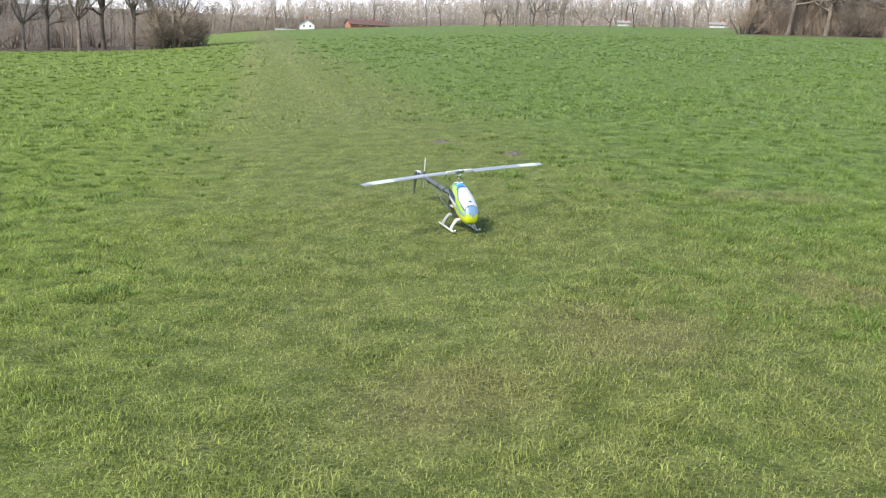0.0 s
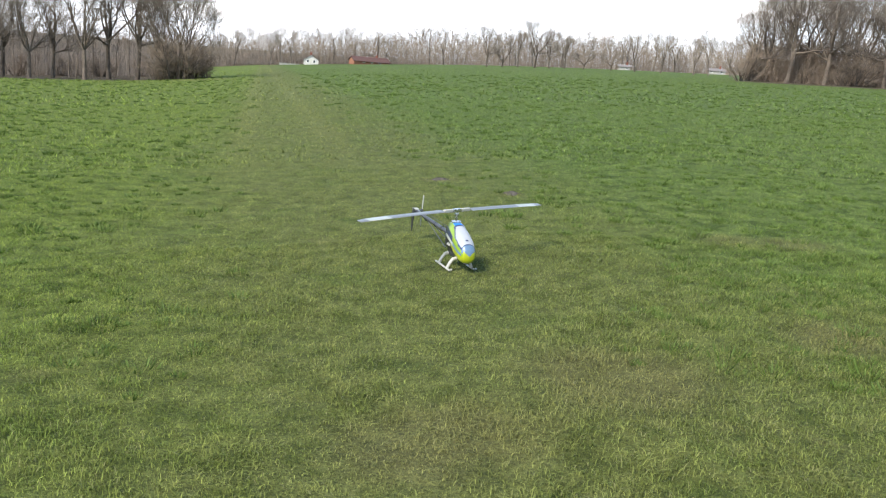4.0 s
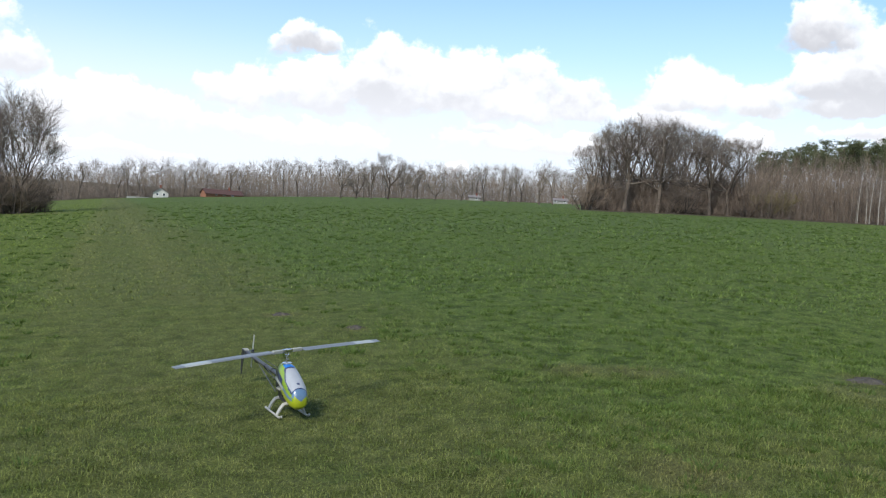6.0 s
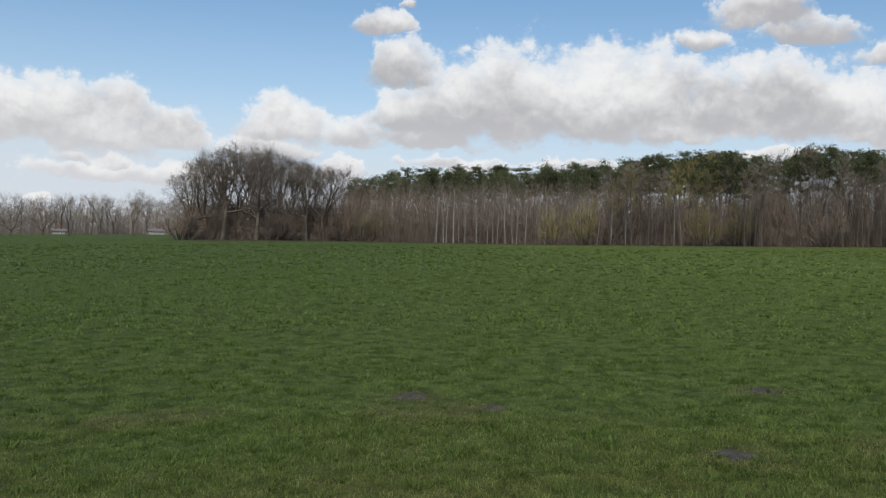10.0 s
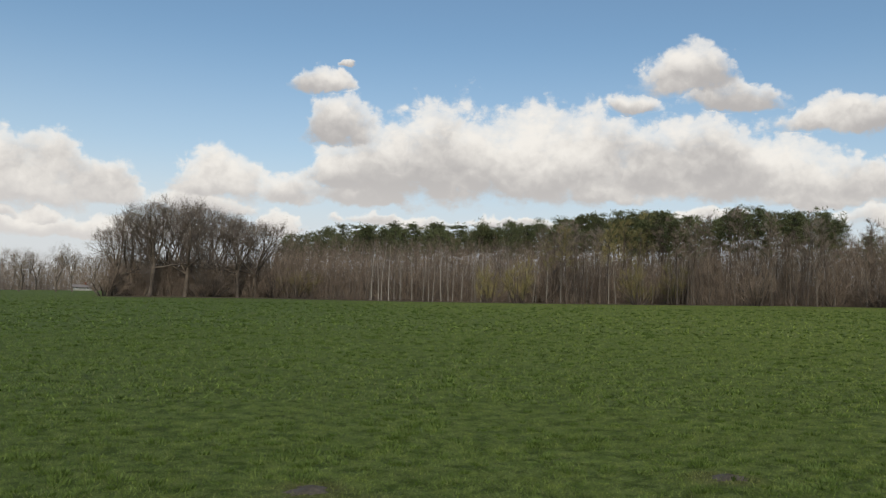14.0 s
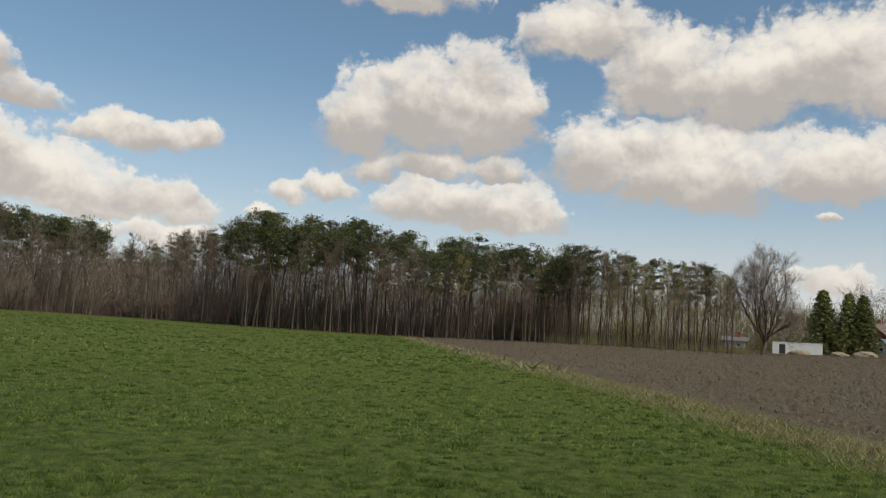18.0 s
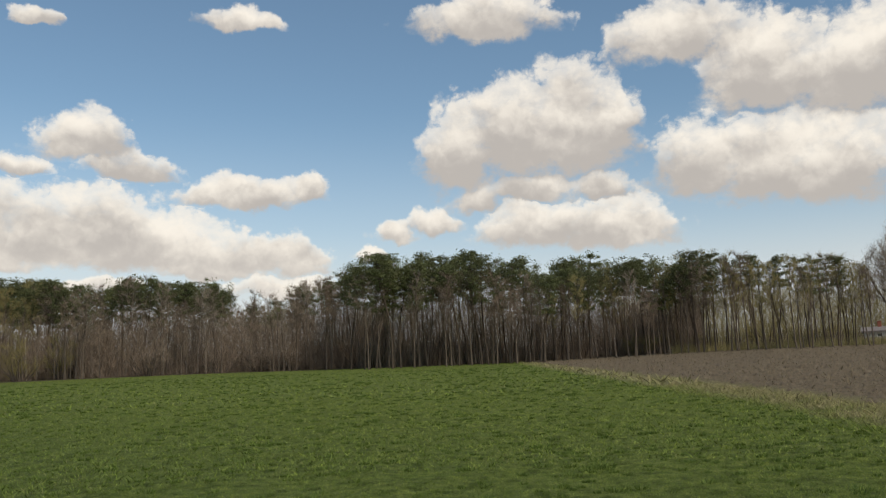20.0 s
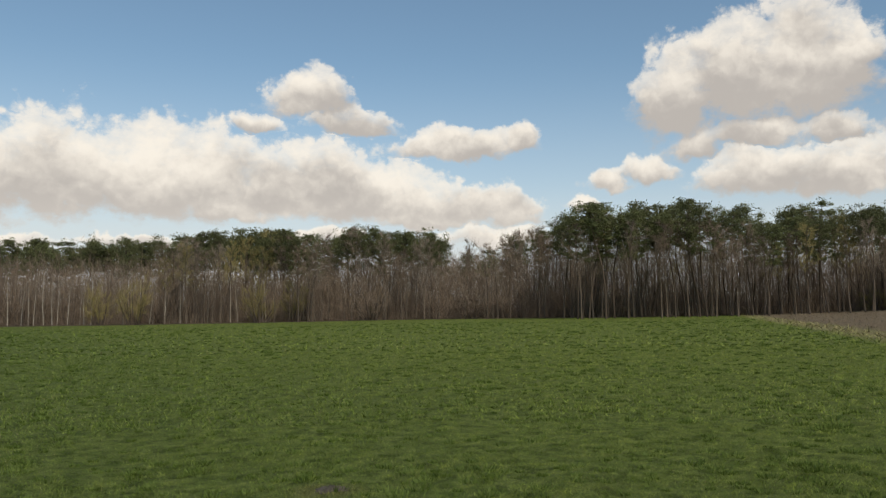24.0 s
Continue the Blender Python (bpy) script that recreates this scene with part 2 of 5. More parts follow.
def plain(name, colour, rough=0.6, metal=0.0, vary=0.15, scale=20.0, coat=0.0, bump=0.0):
    """Paint, plastic or metal with slight wear at two scales."""
    mat, n = material(name)
    p = n.add("ShaderNodeTexCoord").outputs["Object"]
    fine, wide = n.noise(p, scale * 6, 5.0), n.noise(p, scale, 3.0)
    fac = n.math("ADD", n.math("MULTIPLY", fine, 0.5), n.math("MULTIPLY", wide, 0.5))
    dark = tuple(c * (1 - vary) for c in colour) + (1,)
    pale = tuple(min(1, c * (1 + vary)) for c in colour) + (1,)
    normal = None
    if bump:
        node = n.add("ShaderNodeBump")
        node.inputs["Strength"].default_value, node.inputs["Distance"].default_value = bump, 0.02
        n.plug(fac, node.inputs["Height"])
        normal = node.outputs[0]
    finish(n, n.mix(n.step(fac, 0.3, 0.7), dark, pale), n.math("ADD", rough - 0.08, n.math("MULTIPLY", fine, 0.16)), normal, metal, coat=coat)
    return mat


# mole hills in the turf: east, north, half width
BARE = [(5.51, 7.35, 0.17), (5.77, 6.50, 0.12), (6.06, 4.25, 0.18), (8.31, 5.55, 0.16), (0.31, 11.4, 0.15), (1.12, 10.05, 0.10)]
STRAW = [(2.91, 7.74, 0.20), (2.55, 4.88, 0.22), (1.13, 4.08, 0.30), (5.2, 6.6, 0.35), (3.4, 7.6, 0.2), (7.2, 3.6, 0.3), (0.2, 3.4, 0.25), (-21.4, 82.5, 1.6), (-19.6, 81.6, 1.3)]


def field_group():
    """Colour of the meadow by place: trodden strip, pasture on both sides, stubble field, dry margin, leaf litter."""
    tree = bpy.data.node_groups.new("meadow_colour", "ShaderNodeTree")
    tree.interface.new_socket("Colour", in_out="OUTPUT", socket_type="NodeSocketColor")
    tree.interface.new_socket("Stubble", in_out="OUTPUT", socket_type="NodeSocketFloat")
    n = Nodes(tree)
    p = n.add("ShaderNodeNewGeometry").outputs["Position"]
    flat = n.vec("MULTIPLY", p, (1.0, 1.0, 0.0))
    x, y, z = n.add("ShaderNodeSeparateXYZ", p).outputs
    big = n.math("SUBTRACT", n.noise(flat, 0.16, 3.0), 0.5)
    mid = n.math("SUBTRACT", n.noise(flat, 0.9, 4.0, 0.6), 0.5)
    small = n.noise(flat, 4.5, 5.0, 0.65)
    tiny = n.noise(flat, 30.0, 3.0, 0.6)
    u = n.math("ADD", n.math("ADD", n.math("MULTIPLY_ADD", y, 0.18, x), -1.25), n.math("MULTIPLY", mid, 2.2))
    u = n.math("ADD", u, n.math("MULTIPLY", big, 1.6))
    strip = n.step(n.math("ABSOLUTE", u), 3.7, 0.8)
    worn = n.step(n.vec("LENGTH", n.vec("SUBTRACT", flat, (3.3, 2.6, 0.0))), 5.4, 2.0)
    strip = n.math("MAXIMUM", strip, n.math("MULTIPLY", worn, n.step(mid, -0.2, 0.12, 0.3, 1.0)))
    side = n.step(u, -1.0, 1.0)
    pasture = n.mix(n.step(small, 0.32, 0.66), (0.066, 0.108, 0.018, 1), (0.145, 0.196, 0.052, 1))
    bright = n.mix(n.step(small, 0.3, 0.66), (0.092, 0.130, 0.018, 1), (0.180, 0.228, 0.044, 1))
    trodden = n.mix(n.step(small, 0.3, 0.68), (0.092, 0.110, 0.027, 1), (0.178, 0.192, 0.060, 1))
    colour = n.mix(side, bright, pasture)
    colour = n.mix(n.math("MULTIPLY", strip, 0.92), colour, trodden)
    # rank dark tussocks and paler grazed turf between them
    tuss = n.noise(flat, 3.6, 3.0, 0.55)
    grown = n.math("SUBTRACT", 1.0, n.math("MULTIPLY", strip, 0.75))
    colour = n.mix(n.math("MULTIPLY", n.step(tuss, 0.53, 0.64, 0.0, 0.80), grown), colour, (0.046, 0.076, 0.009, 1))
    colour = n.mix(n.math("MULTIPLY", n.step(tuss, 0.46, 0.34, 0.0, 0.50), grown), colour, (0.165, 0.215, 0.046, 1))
    clover = n.noise(flat, 1.1, 4.0, 0.6)
    colour = n.mix(n.step(clover, 0.54, 0.66, 0.0, 0.30), colour, (0.070, 0.118, 0.022, 1))
    # the two wheel marks of the farm track
    lane = n.math("ADD", n.math("MULTIPLY_ADD", y, 0.185, x), n.math("MULTIPLY_ADD", mid, 0.5, -0.6))
    rut = n.math("MULTIPLY", n.step(n.math("ABSOLUTE", n.math("SUBTRACT", n.math("ABSOLUTE", lane), 0.85)), 0.5, 0.1), n.step(y, 9.0, 20.0))
    colour = n.mix(n.math("MULTIPLY", rut, 0.45), colour, (0.19, 0.195, 0.062, 1))
    # brighter and yellower towards the south-east: its sunlight and drier turf, in colour
    sunny_dry_side = n.step(n.math("MULTIPLY_ADD", y, -0.7, x), -14.0, 26.0)
    colour = n.vec("MULTIPLY", colour, n.mix(sunny_dry_side, (0.95, 0.95, 0.95, 1), (1.40, 1.26, 1.10, 1)))
    # yellow and straw patches
    straw = n.step(n.math("ADD", mid, n.math("MULTIPLY", small, 0.3)), 0.26, 0.42)
    colour = n.mix(n.math("MULTIPLY", straw, n.math("MULTIPLY_ADD", strip, 0.45, 0.10)), colour, (0.19, 0.165, 0.070, 1))
    colour = n.mix(n.step(big, -0.2, 0.25, 0.0, 0.22), colour, (0.11, 0.15, 0.03, 1))
    for px, py, size in BARE + STRAW:
        gap = n.vec("LENGTH", n.vec("SUBTRACT", flat, (px, py, 0.0)))
        near = n.step(n.math("ADD", gap, n.math("MULTIPLY", mid, 0.8)), size * 2.4, size * 0.7)
        colour = n.mix(n.math("MULTIPLY", near, 0.42), colour, (0.18, 0.15, 0.065, 1))
    # the maize stubble field to the south-east and its dry margin
    w = n.math("SUBTRACT", n.math("MULTIPLY_ADD", x, 0.171, -6.3), y)
    w = n.math("ADD", w, n.math("MULTIPLY", mid, 1.5))
    far = n.step(x, 6.0, 12.0)
    stubble = n.math("MULTIPLY", n.step(w, 0.3, 2.2), far)
    margin = n.math("MULTIPLY", n.step(n.math("ABSOLUTE", n.math("SUBTRACT", w, 0.4)), 1.7, 0.4), far)
    soil = n.mix(n.step(small, 0.3, 0.7), (0.122, 0.092, 0.058, 1), (0.230, 0.178, 0.118, 1))
    soil = n.mix(n.step(tiny, 0.62, 0.75), soil, (0.30, 0.25, 0.17, 1))
    dry = n.mix(small, (0.16, 0.13, 0.06, 1), (0.36, 0.31, 0.17, 1))
    colour = n.mix(stubble, colour, soil)
    colour = n.mix(n.math("MULTIPLY", margin, n.step(mid, -0.22, 0.1, 0.35, 0.95)), colour, dry)
    # leaf litter under the woods
    r = n.vec("LENGTH", flat)
    east = n.math("MULTIPLY", n.step(n.math("MULTIPLY_ADD", y, -0.36, x), -4.0, 4.0), n.step(n.math("ADD", r, n.math("MULTIPLY", mid, 6.0)), 124.0, 128.0))
    west = n.math("MULTIPLY", n.step(n.math("MULTIPLY_ADD", y, 0.275, x), 1.0, -2.0), n.step(n.math("ADD", r, n.math("MULTIPLY", mid, 8.0)), 88.0, 92.0))
    litter = n.mix(small, (0.06, 0.045, 0.03, 1), (0.14, 0.105, 0.07, 1))
    north = n.math("MULTIPLY", n.step(r, 286.0, 290.0), n.step(y, 0.0, 10.0))
    colour = n.mix(n.math("MAXIMUM", n.math("MAXIMUM", east, west), north), colour, litter)
    n.add("NodeGroupOutput", colour, stubble)
    return tree


FIELD = field_group()


def ground_material():
    mat, n = material("meadow_ground")
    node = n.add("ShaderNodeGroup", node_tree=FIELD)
    p = n.add("ShaderNodeNewGeometry").outputs["Position"]
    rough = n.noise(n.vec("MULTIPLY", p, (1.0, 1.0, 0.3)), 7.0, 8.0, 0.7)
    grassy = n.math("SUBTRACT", 1.0, node.outputs[1])
    # ground under grass is toned down so the gaps between blades look shaded
    colour = n.vec("SCALE", node.outputs[0], n.math("MULTIPLY_ADD", grassy, -0.15, 1.0))
    thatch = n.noise(p, 60.0, 6.0, 0.75)
    colour = n.vec("SCALE", colour, n.step(thatch, 0.3, 0.72, 0.45, 1.4))
    # shade put into the colour: darker in the hollows of the bump
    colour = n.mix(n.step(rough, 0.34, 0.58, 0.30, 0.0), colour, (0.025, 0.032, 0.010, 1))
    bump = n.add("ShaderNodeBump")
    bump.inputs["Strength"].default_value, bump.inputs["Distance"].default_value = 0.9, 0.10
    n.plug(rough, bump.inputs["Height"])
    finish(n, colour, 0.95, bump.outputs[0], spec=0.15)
    return mat


def grass_material():
    mat, n = material("grass_blades")
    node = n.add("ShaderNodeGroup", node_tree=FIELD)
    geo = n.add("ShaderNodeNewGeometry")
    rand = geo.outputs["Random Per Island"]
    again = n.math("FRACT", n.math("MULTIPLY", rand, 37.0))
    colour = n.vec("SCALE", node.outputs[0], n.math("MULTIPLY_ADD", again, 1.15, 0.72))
    colour = n.mix(n.step(rand, 0.91, 0.95, 0.0, 0.7), colour, (0.255, 0.245, 0.115, 1))
    normal = n.vec("NORMALIZE", n.vec("ADD", n.vec("SCALE", geo.outputs["Normal"], 0.9), (0.0, 0.0, 0.5)))
    finish(n, colour, 0.6, normal, translucent=0.30, spec=0.10)
    return mat


def bark_material(name, dark, pale, scale=3.0):
    mat, n = material(name)
    p = n.add("ShaderNodeTexCoord").outputs["Object"]
    ridges = n.noise(n.vec("MULTIPLY", p, (5.0, 5.0, 0.8)), scale, 6.0, 0.65)
    patch = n.noise(p, 0.8, 3.0)
    rand = n.add("ShaderNodeObjectInfo").outputs["Random"]
    fac = n.math("ADD", n.math("MULTIPLY", ridges, 0.6), n.math("MULTIPLY", patch, 0.4))
    colour = n.mix(n.step(fac, 0.35, 0.65), dark + (1,), pale + (1,))
    colour = n.vec("SCALE", colour, n.math("MULTIPLY_ADD", rand, 0.5, 0.75))
    finish(n, colour, 0.9, spec=0.2)
    return mat


def foliage_material(name, dark, pale):
    mat, n = material(name)
    geo = n.add("ShaderNodeNewGeometry")
    rand = n.add("ShaderNodeObjectInfo").outputs["Random"]
    wide = n.noise(n.add("ShaderNodeTexCoord").outputs["Object"], 0.7, 3.0)
    fac = n.math("ADD", n.math("MULTIPLY", geo.outputs["Random Per Island"], 0.55), n.math("MULTIPLY", wide, 0.45))
    colour = n.mix(fac, dark + (1,), pale + (1,))
    colour = n.vec("SCALE", colour, n.math("MULTIPLY_ADD", rand, 0.5, 0.75))
    finish(n, colour, 0.7, translucent=0.15, spec=0.25)
    return mat


GROUND, GRASS = ground_material(), grass_material()
FRESH = foliage_material("fresh_grass", (0.074, 0.122, 0.022), (0.160, 0.222, 0.052))
TUFT = foliage_material("rank_grass", (0.052, 0.092, 0.014), (0.122, 0.180, 0.032))
BARK_OAK = bark_material("oak_bark", (0.058, 0.046, 0.036), (0.172, 0.138, 0.106))
BARK_PINE = bark_material("pine_bark", (0.050, 0.040, 0.032), (0.125, 0.095, 0.072))
BARK_GREY = bark_material("grey_bark", (0.070, 0.056, 0.044), (0.175, 0.145, 0.116))
BARK_BIRCH = bark_material("birch_bark", (0.20, 0.18, 0.145), (0.50, 0.46, 0.385), 5.0)
TWIG = bark_material("twigs", (0.112, 0.086, 0.064), (0.262, 0.203, 0.153))
TWIG_GREY = bark_material("grey_twigs", (0.115, 0.094, 0.077), (0.250, 0.208, 0.172))
TWIG_PALE = bark_material("pale_twigs", (0.140, 0.112, 0.086), (0.285, 0.235, 0.184))
TWIG_GREEN = foliage_material("budding_twigs", (0.165, 0.135, 0.055), (0.32, 0.275, 0.112))
TWIG_OLIVE = foliage_material("olive_twigs", (0.15, 0.125, 0.055), (0.33, 0.285, 0.130))
NEEDLES = foliage_material("pine_needles", (0.050, 0.062, 0.026), (0.150, 0.165, 0.068))
SPRUCE = foliage_material("spruce_needles", (0.085, 0.098, 0.034), (0.300, 0.310, 0.112))


# ---- mesh helpers ----
class Shape:
    """Gathers vertices and faces for one mesh."""

    def __init__(self):
        self.v, self.f = [], []

    def tube(self, points, radii, sides):
        base = len(self.v)
        ref = Vector((0.31, 0.95, 0.05))
        for i, p in enumerate(points):
            ahead = (points[min(i + 1, len(points) - 1)] - points[max(i - 1, 0)]).normalized()
            a = ahead.cross(ref).normalized()
            b = ahead.cross(a)
            for s in range(sides):
                t = 2 * math.pi * s / sides
                self.v.append(p + (a * math.cos(t) + b * math.sin(t)) * radii[i])
        for i in range(len(points) - 1):
            for s in range(sides):
                t = (s + 1) % sides
                self.f.append((base + i * sides + s, base + i * sides + t, base + (i + 1) * sides + t, base + (i + 1) * sides + s))

    def blade(self, p, q, width, rng):
        side = (q - p).cross(Vector((rng.uniform(-1, 1), rng.uniform(-1, 1), rng.uniform(-1, 1)))).normalized() * width / 2
        i = len(self.v)
        self.v += [p - side, p + side, q]
        self.f.append((i, i + 1, i + 2))

    def leaf(self, p, size, rng):
        a = Vector((rng.gauss(0, 1), rng.gauss(0, 1), rng.gauss(0, 0.6))).normalized()
        b = a.cross(Vector((rng.gauss(0, 1), rng.gauss(0, 1), rng.gauss(0, 1)))).normalized()
        i = len(self.v)
        self.v += [p - a * size * 0.5, p + b * size * 0.45, p + a * size * 0.6]
        self.f.append((i, i + 1, i + 2))

    def mesh(self, name, mat, smooth=False):
        me = bpy.data.meshes.new(name)
        me.from_pydata([tuple(v) for v in self.v], [], self.f)
        me.materials.append(mat)
        if smooth:
            me.polygons.foreach_set("use_smooth", [True] * len(me.polygons))
        me.update()
        return me


def child(name, me, parent, label=""):
    ob = new(name, me)
    ob.parent = parent
    return tagged(ob, label) if label else ob


def big_mesh(name, verts, faces, mat):
    """A mesh out of numpy arrays: all faces have the same number of corners."""
    me = bpy.data.meshes.new(name)
    count, corners = faces.shape
    me.vertices.add(len(verts))
    me.vertices.foreach_set("co", np.ascontiguousarray(verts, dtype=np.float32).ravel())
    me.loops.add(count * corners)
    me.loops.foreach_set("vertex_index", np.ascontiguousarray(faces, dtype=np.int32).ravel())
    me.polygons.add(count)
    me.polygons.foreach_set("loop_start", np.arange(0, count * corners, corners, dtype=np.int32))
    me.polygons.foreach_set("loop_total", np.full(count, corners, dtype=np.int32))
    me.materials.append(mat)
    me.update(calc_edges=True)
    return me


# ---- land ----
def build_ground():
    az = np.concatenate([np.arange(-180, -126, 6.0), np.arange(-126, 40, 1.0), np.arange(40, 180, 7.0)])
    rad = np.concatenate([[0.0], np.geomspace(0.4, 60, 300), np.geomspace(63, 340, 60), np.geomspace(380, 4200, 16)])
    a, r = np.meshgrid(np.radians(az), rad)
    x, y = CENTRE[0] - np.sin(a) * r, CENTRE[1] + np.cos(a) * r
    z = turf_z(x, y)
    verts = np.stack([x, y, z], -1).reshape(-1, 3)
    rows, cols = len(rad), len(az)
    i, j = np.meshgrid(np.arange(rows - 1), np.arange(cols), indexing="ij")
    k = (j + 1) % cols
    faces = np.stack([i * cols + j, i * cols + k, (i + 1) * cols + k, (i + 1) * cols + j], -1).reshape(-1, 4)
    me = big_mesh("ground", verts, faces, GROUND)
    me.polygons.foreach_set("use_smooth", [True] * len(me.polygons))
    return tagged(new("ground", me), "green spring pasture with a trodden strip and a bare stubble field", "ground", kind="structure")


def lumps(x, y, f, s):
    """Cheap smooth noise from -1 to 1."""
    return (np.sin(f * x + 1.7 * np.sin(0.7 * f * y + s)) * np.sin(f * 0.9 * y + 1.3 * np.sin(0.8 * f * x + 2 * s) + s)
            + 0.5 * np.sin(2.3 * f * x - f * y + s) * np.sin(2.1 * f * y + 1.4 * f * x)) / 1.5


def build_grass():
    rng = np.random.default_rng(4)
    for near, far, left, count, width, tall, bent, label in (
            (1.6, 7.0, 78, 330000, 0.0040, 0.022, True, "short trodden meadow grass underfoot"),
            (1.6, 7.0, 78, 260000, 0.0046, 0.014, False, "short clover and moss between the grass"),
            (6.6, 13.0, 50, 370000, 0.0075, 0.023, False, "tufted green pasture grass round the landing spot"),
            (13.0, 34.0, 36, 260000, 0.019, 0.042, False, "tufted green pasture grass further out"),
            (34.0, 150.0, 32, 120000, 0.075, 0.065, False, "pasture grass far across the field")):
        az = np.radians(rng.uniform(-128, left, count))
        p = 1.6 if far < 10 else 1.25 if far < 100 else 0.6
        r = (near ** p + rng.uniform(0, 1, count) * (far ** p - near ** p)) ** (1 / p)
        x, y = CENTRE[0] - np.sin(az) * r, CENTRE[1] + np.cos(az) * r
        clump = lumps(x, y, 2.3, 0.4) * 0.45 + lumps(x, y, 6.1, 1.9) * 0.5 + lumps(x, y, 14.0, 0.8) * 0.3
        strip = np.clip(1.6 - np.abs(x + 0.18 * y - 0.9) / 2.0, 0, 1)
        stub = (0.171 * x - 6.3 - y > 1.0) & (x > 8)
        margin = np.exp(-((0.171 * x - 6.6 - y) / 1.3) ** 2) * (x > 8)
        keep = (rng.uniform(-3.4, 0.2, count) < clump) & ~(stub & (rng.uniform(0, 1, count) > 0.03))
        keep &= (r < 122) | (np.degrees(az) > -19)
        for px, py, size in BARE:
            keep &= (np.hypot(x - px, (y - py) * 1.3) > size * rng.uniform(0.5, 1.5, count)) | (rng.uniform(0, 1, count) < 0.30)
        x, y, r, clump, strip, margin = x[keep], y[keep], r[keep], clump[keep], strip[keep], margin[keep]
        m = len(x)
        z = turf_z(x, y)
        h = tall * (0.95 + 0.75 * np.clip(clump, -0.4, 1.1)) * (1 - 0.25 * strip) * (1 + 2.2 * margin) * rng.uniform(0.45, 1.5, m)
        t, lean = rng.uniform(0, 2 * math.pi, m), rng.uniform(0.7, 2.9, m) * h
        s = t + math.pi / 2 + rng.normal(0, 0.5, m)
        w = width * rng.uniform(0.6, 1.3, m) / 2
        cs, sn, ct, st = np.cos(s) * w, np.sin(s) * w, np.cos(t) * lean, np.sin(t) * lean
        a = np.stack([x - cs, y - sn, z - 0.015], -1)
        b = np.stack([x + cs, y + sn, z - 0.015], -1)
        if bent:
            c = np.stack([x + ct * 0.35 + cs * 0.8, y + st * 0.35 + sn * 0.8, z + h * 0.72], -1)
            d = np.stack([x + ct * 0.35 - cs * 0.8, y + st * 0.35 - sn * 0.8, z + h * 0.72], -1)
            e = np.stack([x + ct * 1.15, y + st * 1.15, z + h * rng.uniform(0.55, 1.1, m)], -1)
            verts = np.stack([a, b, c, d, e], 1).reshape(-1, 3)
            k = np.arange(m)[:, None] * 5
            faces = np.concatenate([k + np.array([[0, 1, 2]]), k + np.array([[0, 2, 3]]), k + np.array([[3, 2, 4]])], 1).reshape(-1, 3)
        else:
            c = np.stack([x + ct, y + st, z + h], -1)
            verts = np.stack([a, b, c], 1).reshape(-1, 3)
            faces = np.arange(3 * m).reshape(-1, 3)
        tagged(new("grass", big_mesh("grass", verts, faces, GRASS)), label, "grass", kind="stuff")
    # tussocks: fresh green ones, and rank dark ones that the cattle leave standing
    for count, most, mat, label in ((6500, 0.11, FRESH, "fresh green grass tussocks standing out of the pasture"),
                                    (8000, 0.11, TUFT, "rank dark green grass tufts scattered over the pasture")):
        az = np.radians(rng.uniform(-114, 38, count))
        r = 3.5 + 90 * rng.uniform(0, 1, count) ** 1.6
        x, y = CENTRE[0] - np.sin(az) * r, CENTRE[1] + np.cos(az) * r
        keep = (np.abs(x + 0.18 * y - 0.9) > rng.uniform(0.8, 3.4, count)) & ~((0.171 * x - 6.3 - y > -1.0) & (x > 8))
        keep &= (np.hypot(x - 0.5, y - 6.4) > 1.3) & (lumps(x, y, 0.8, 2.2) + rng.normal(0, 0.5, count) > -0.3)
        x, y, r = x[keep], y[keep], r[keep]
        size = (0.04 + rng.uniform(0, 1, len(x)) ** 2 * most) * (0.8 + r / 90)
        k = 40
        n = len(x) * k
        cx, cy, cs, cr = np.repeat(x, k), np.repeat(y, k), np.repeat(size, k), np.repeat(r, k)
        t, d = rng.uniform(0, 2 * math.pi, n), np.sqrt(rng.uniform(0, 1, n)) * cs
        px, py = cx + np.cos(t) * d, cy + np.sin(t) * d
        pz = turf_z(px, py)
        h = (0.022 + 0.33 * cs) * (1.15 - 0.5 * d / cs) * rng.uniform(0.6, 1.15, n)
        w = (0.0025 + cr * 0.0006) * rng.uniform(0.7, 1.3, n)
        s = rng.uniform(0, 2 * math.pi, n)
        a = np.stack([px - np.cos(s) * w, py - np.sin(s) * w, pz - 0.01], -1)
        b = np.stack([px + np.cos(s) * w, py + np.sin(s) * w, pz - 0.01], -1)
        c = np.stack([px + np.cos(t) * h * 0.7, py + np.sin(t) * h * 0.7, pz + h], -1)
        verts = np.stack([a, b, c], 1).reshape(-1, 3)
        tagged(new("grass_tufts", big_mesh("grass_tufts", verts, np.arange(3 * n).reshape(-1, 3), mat)), label, "grass", kind="stuff")


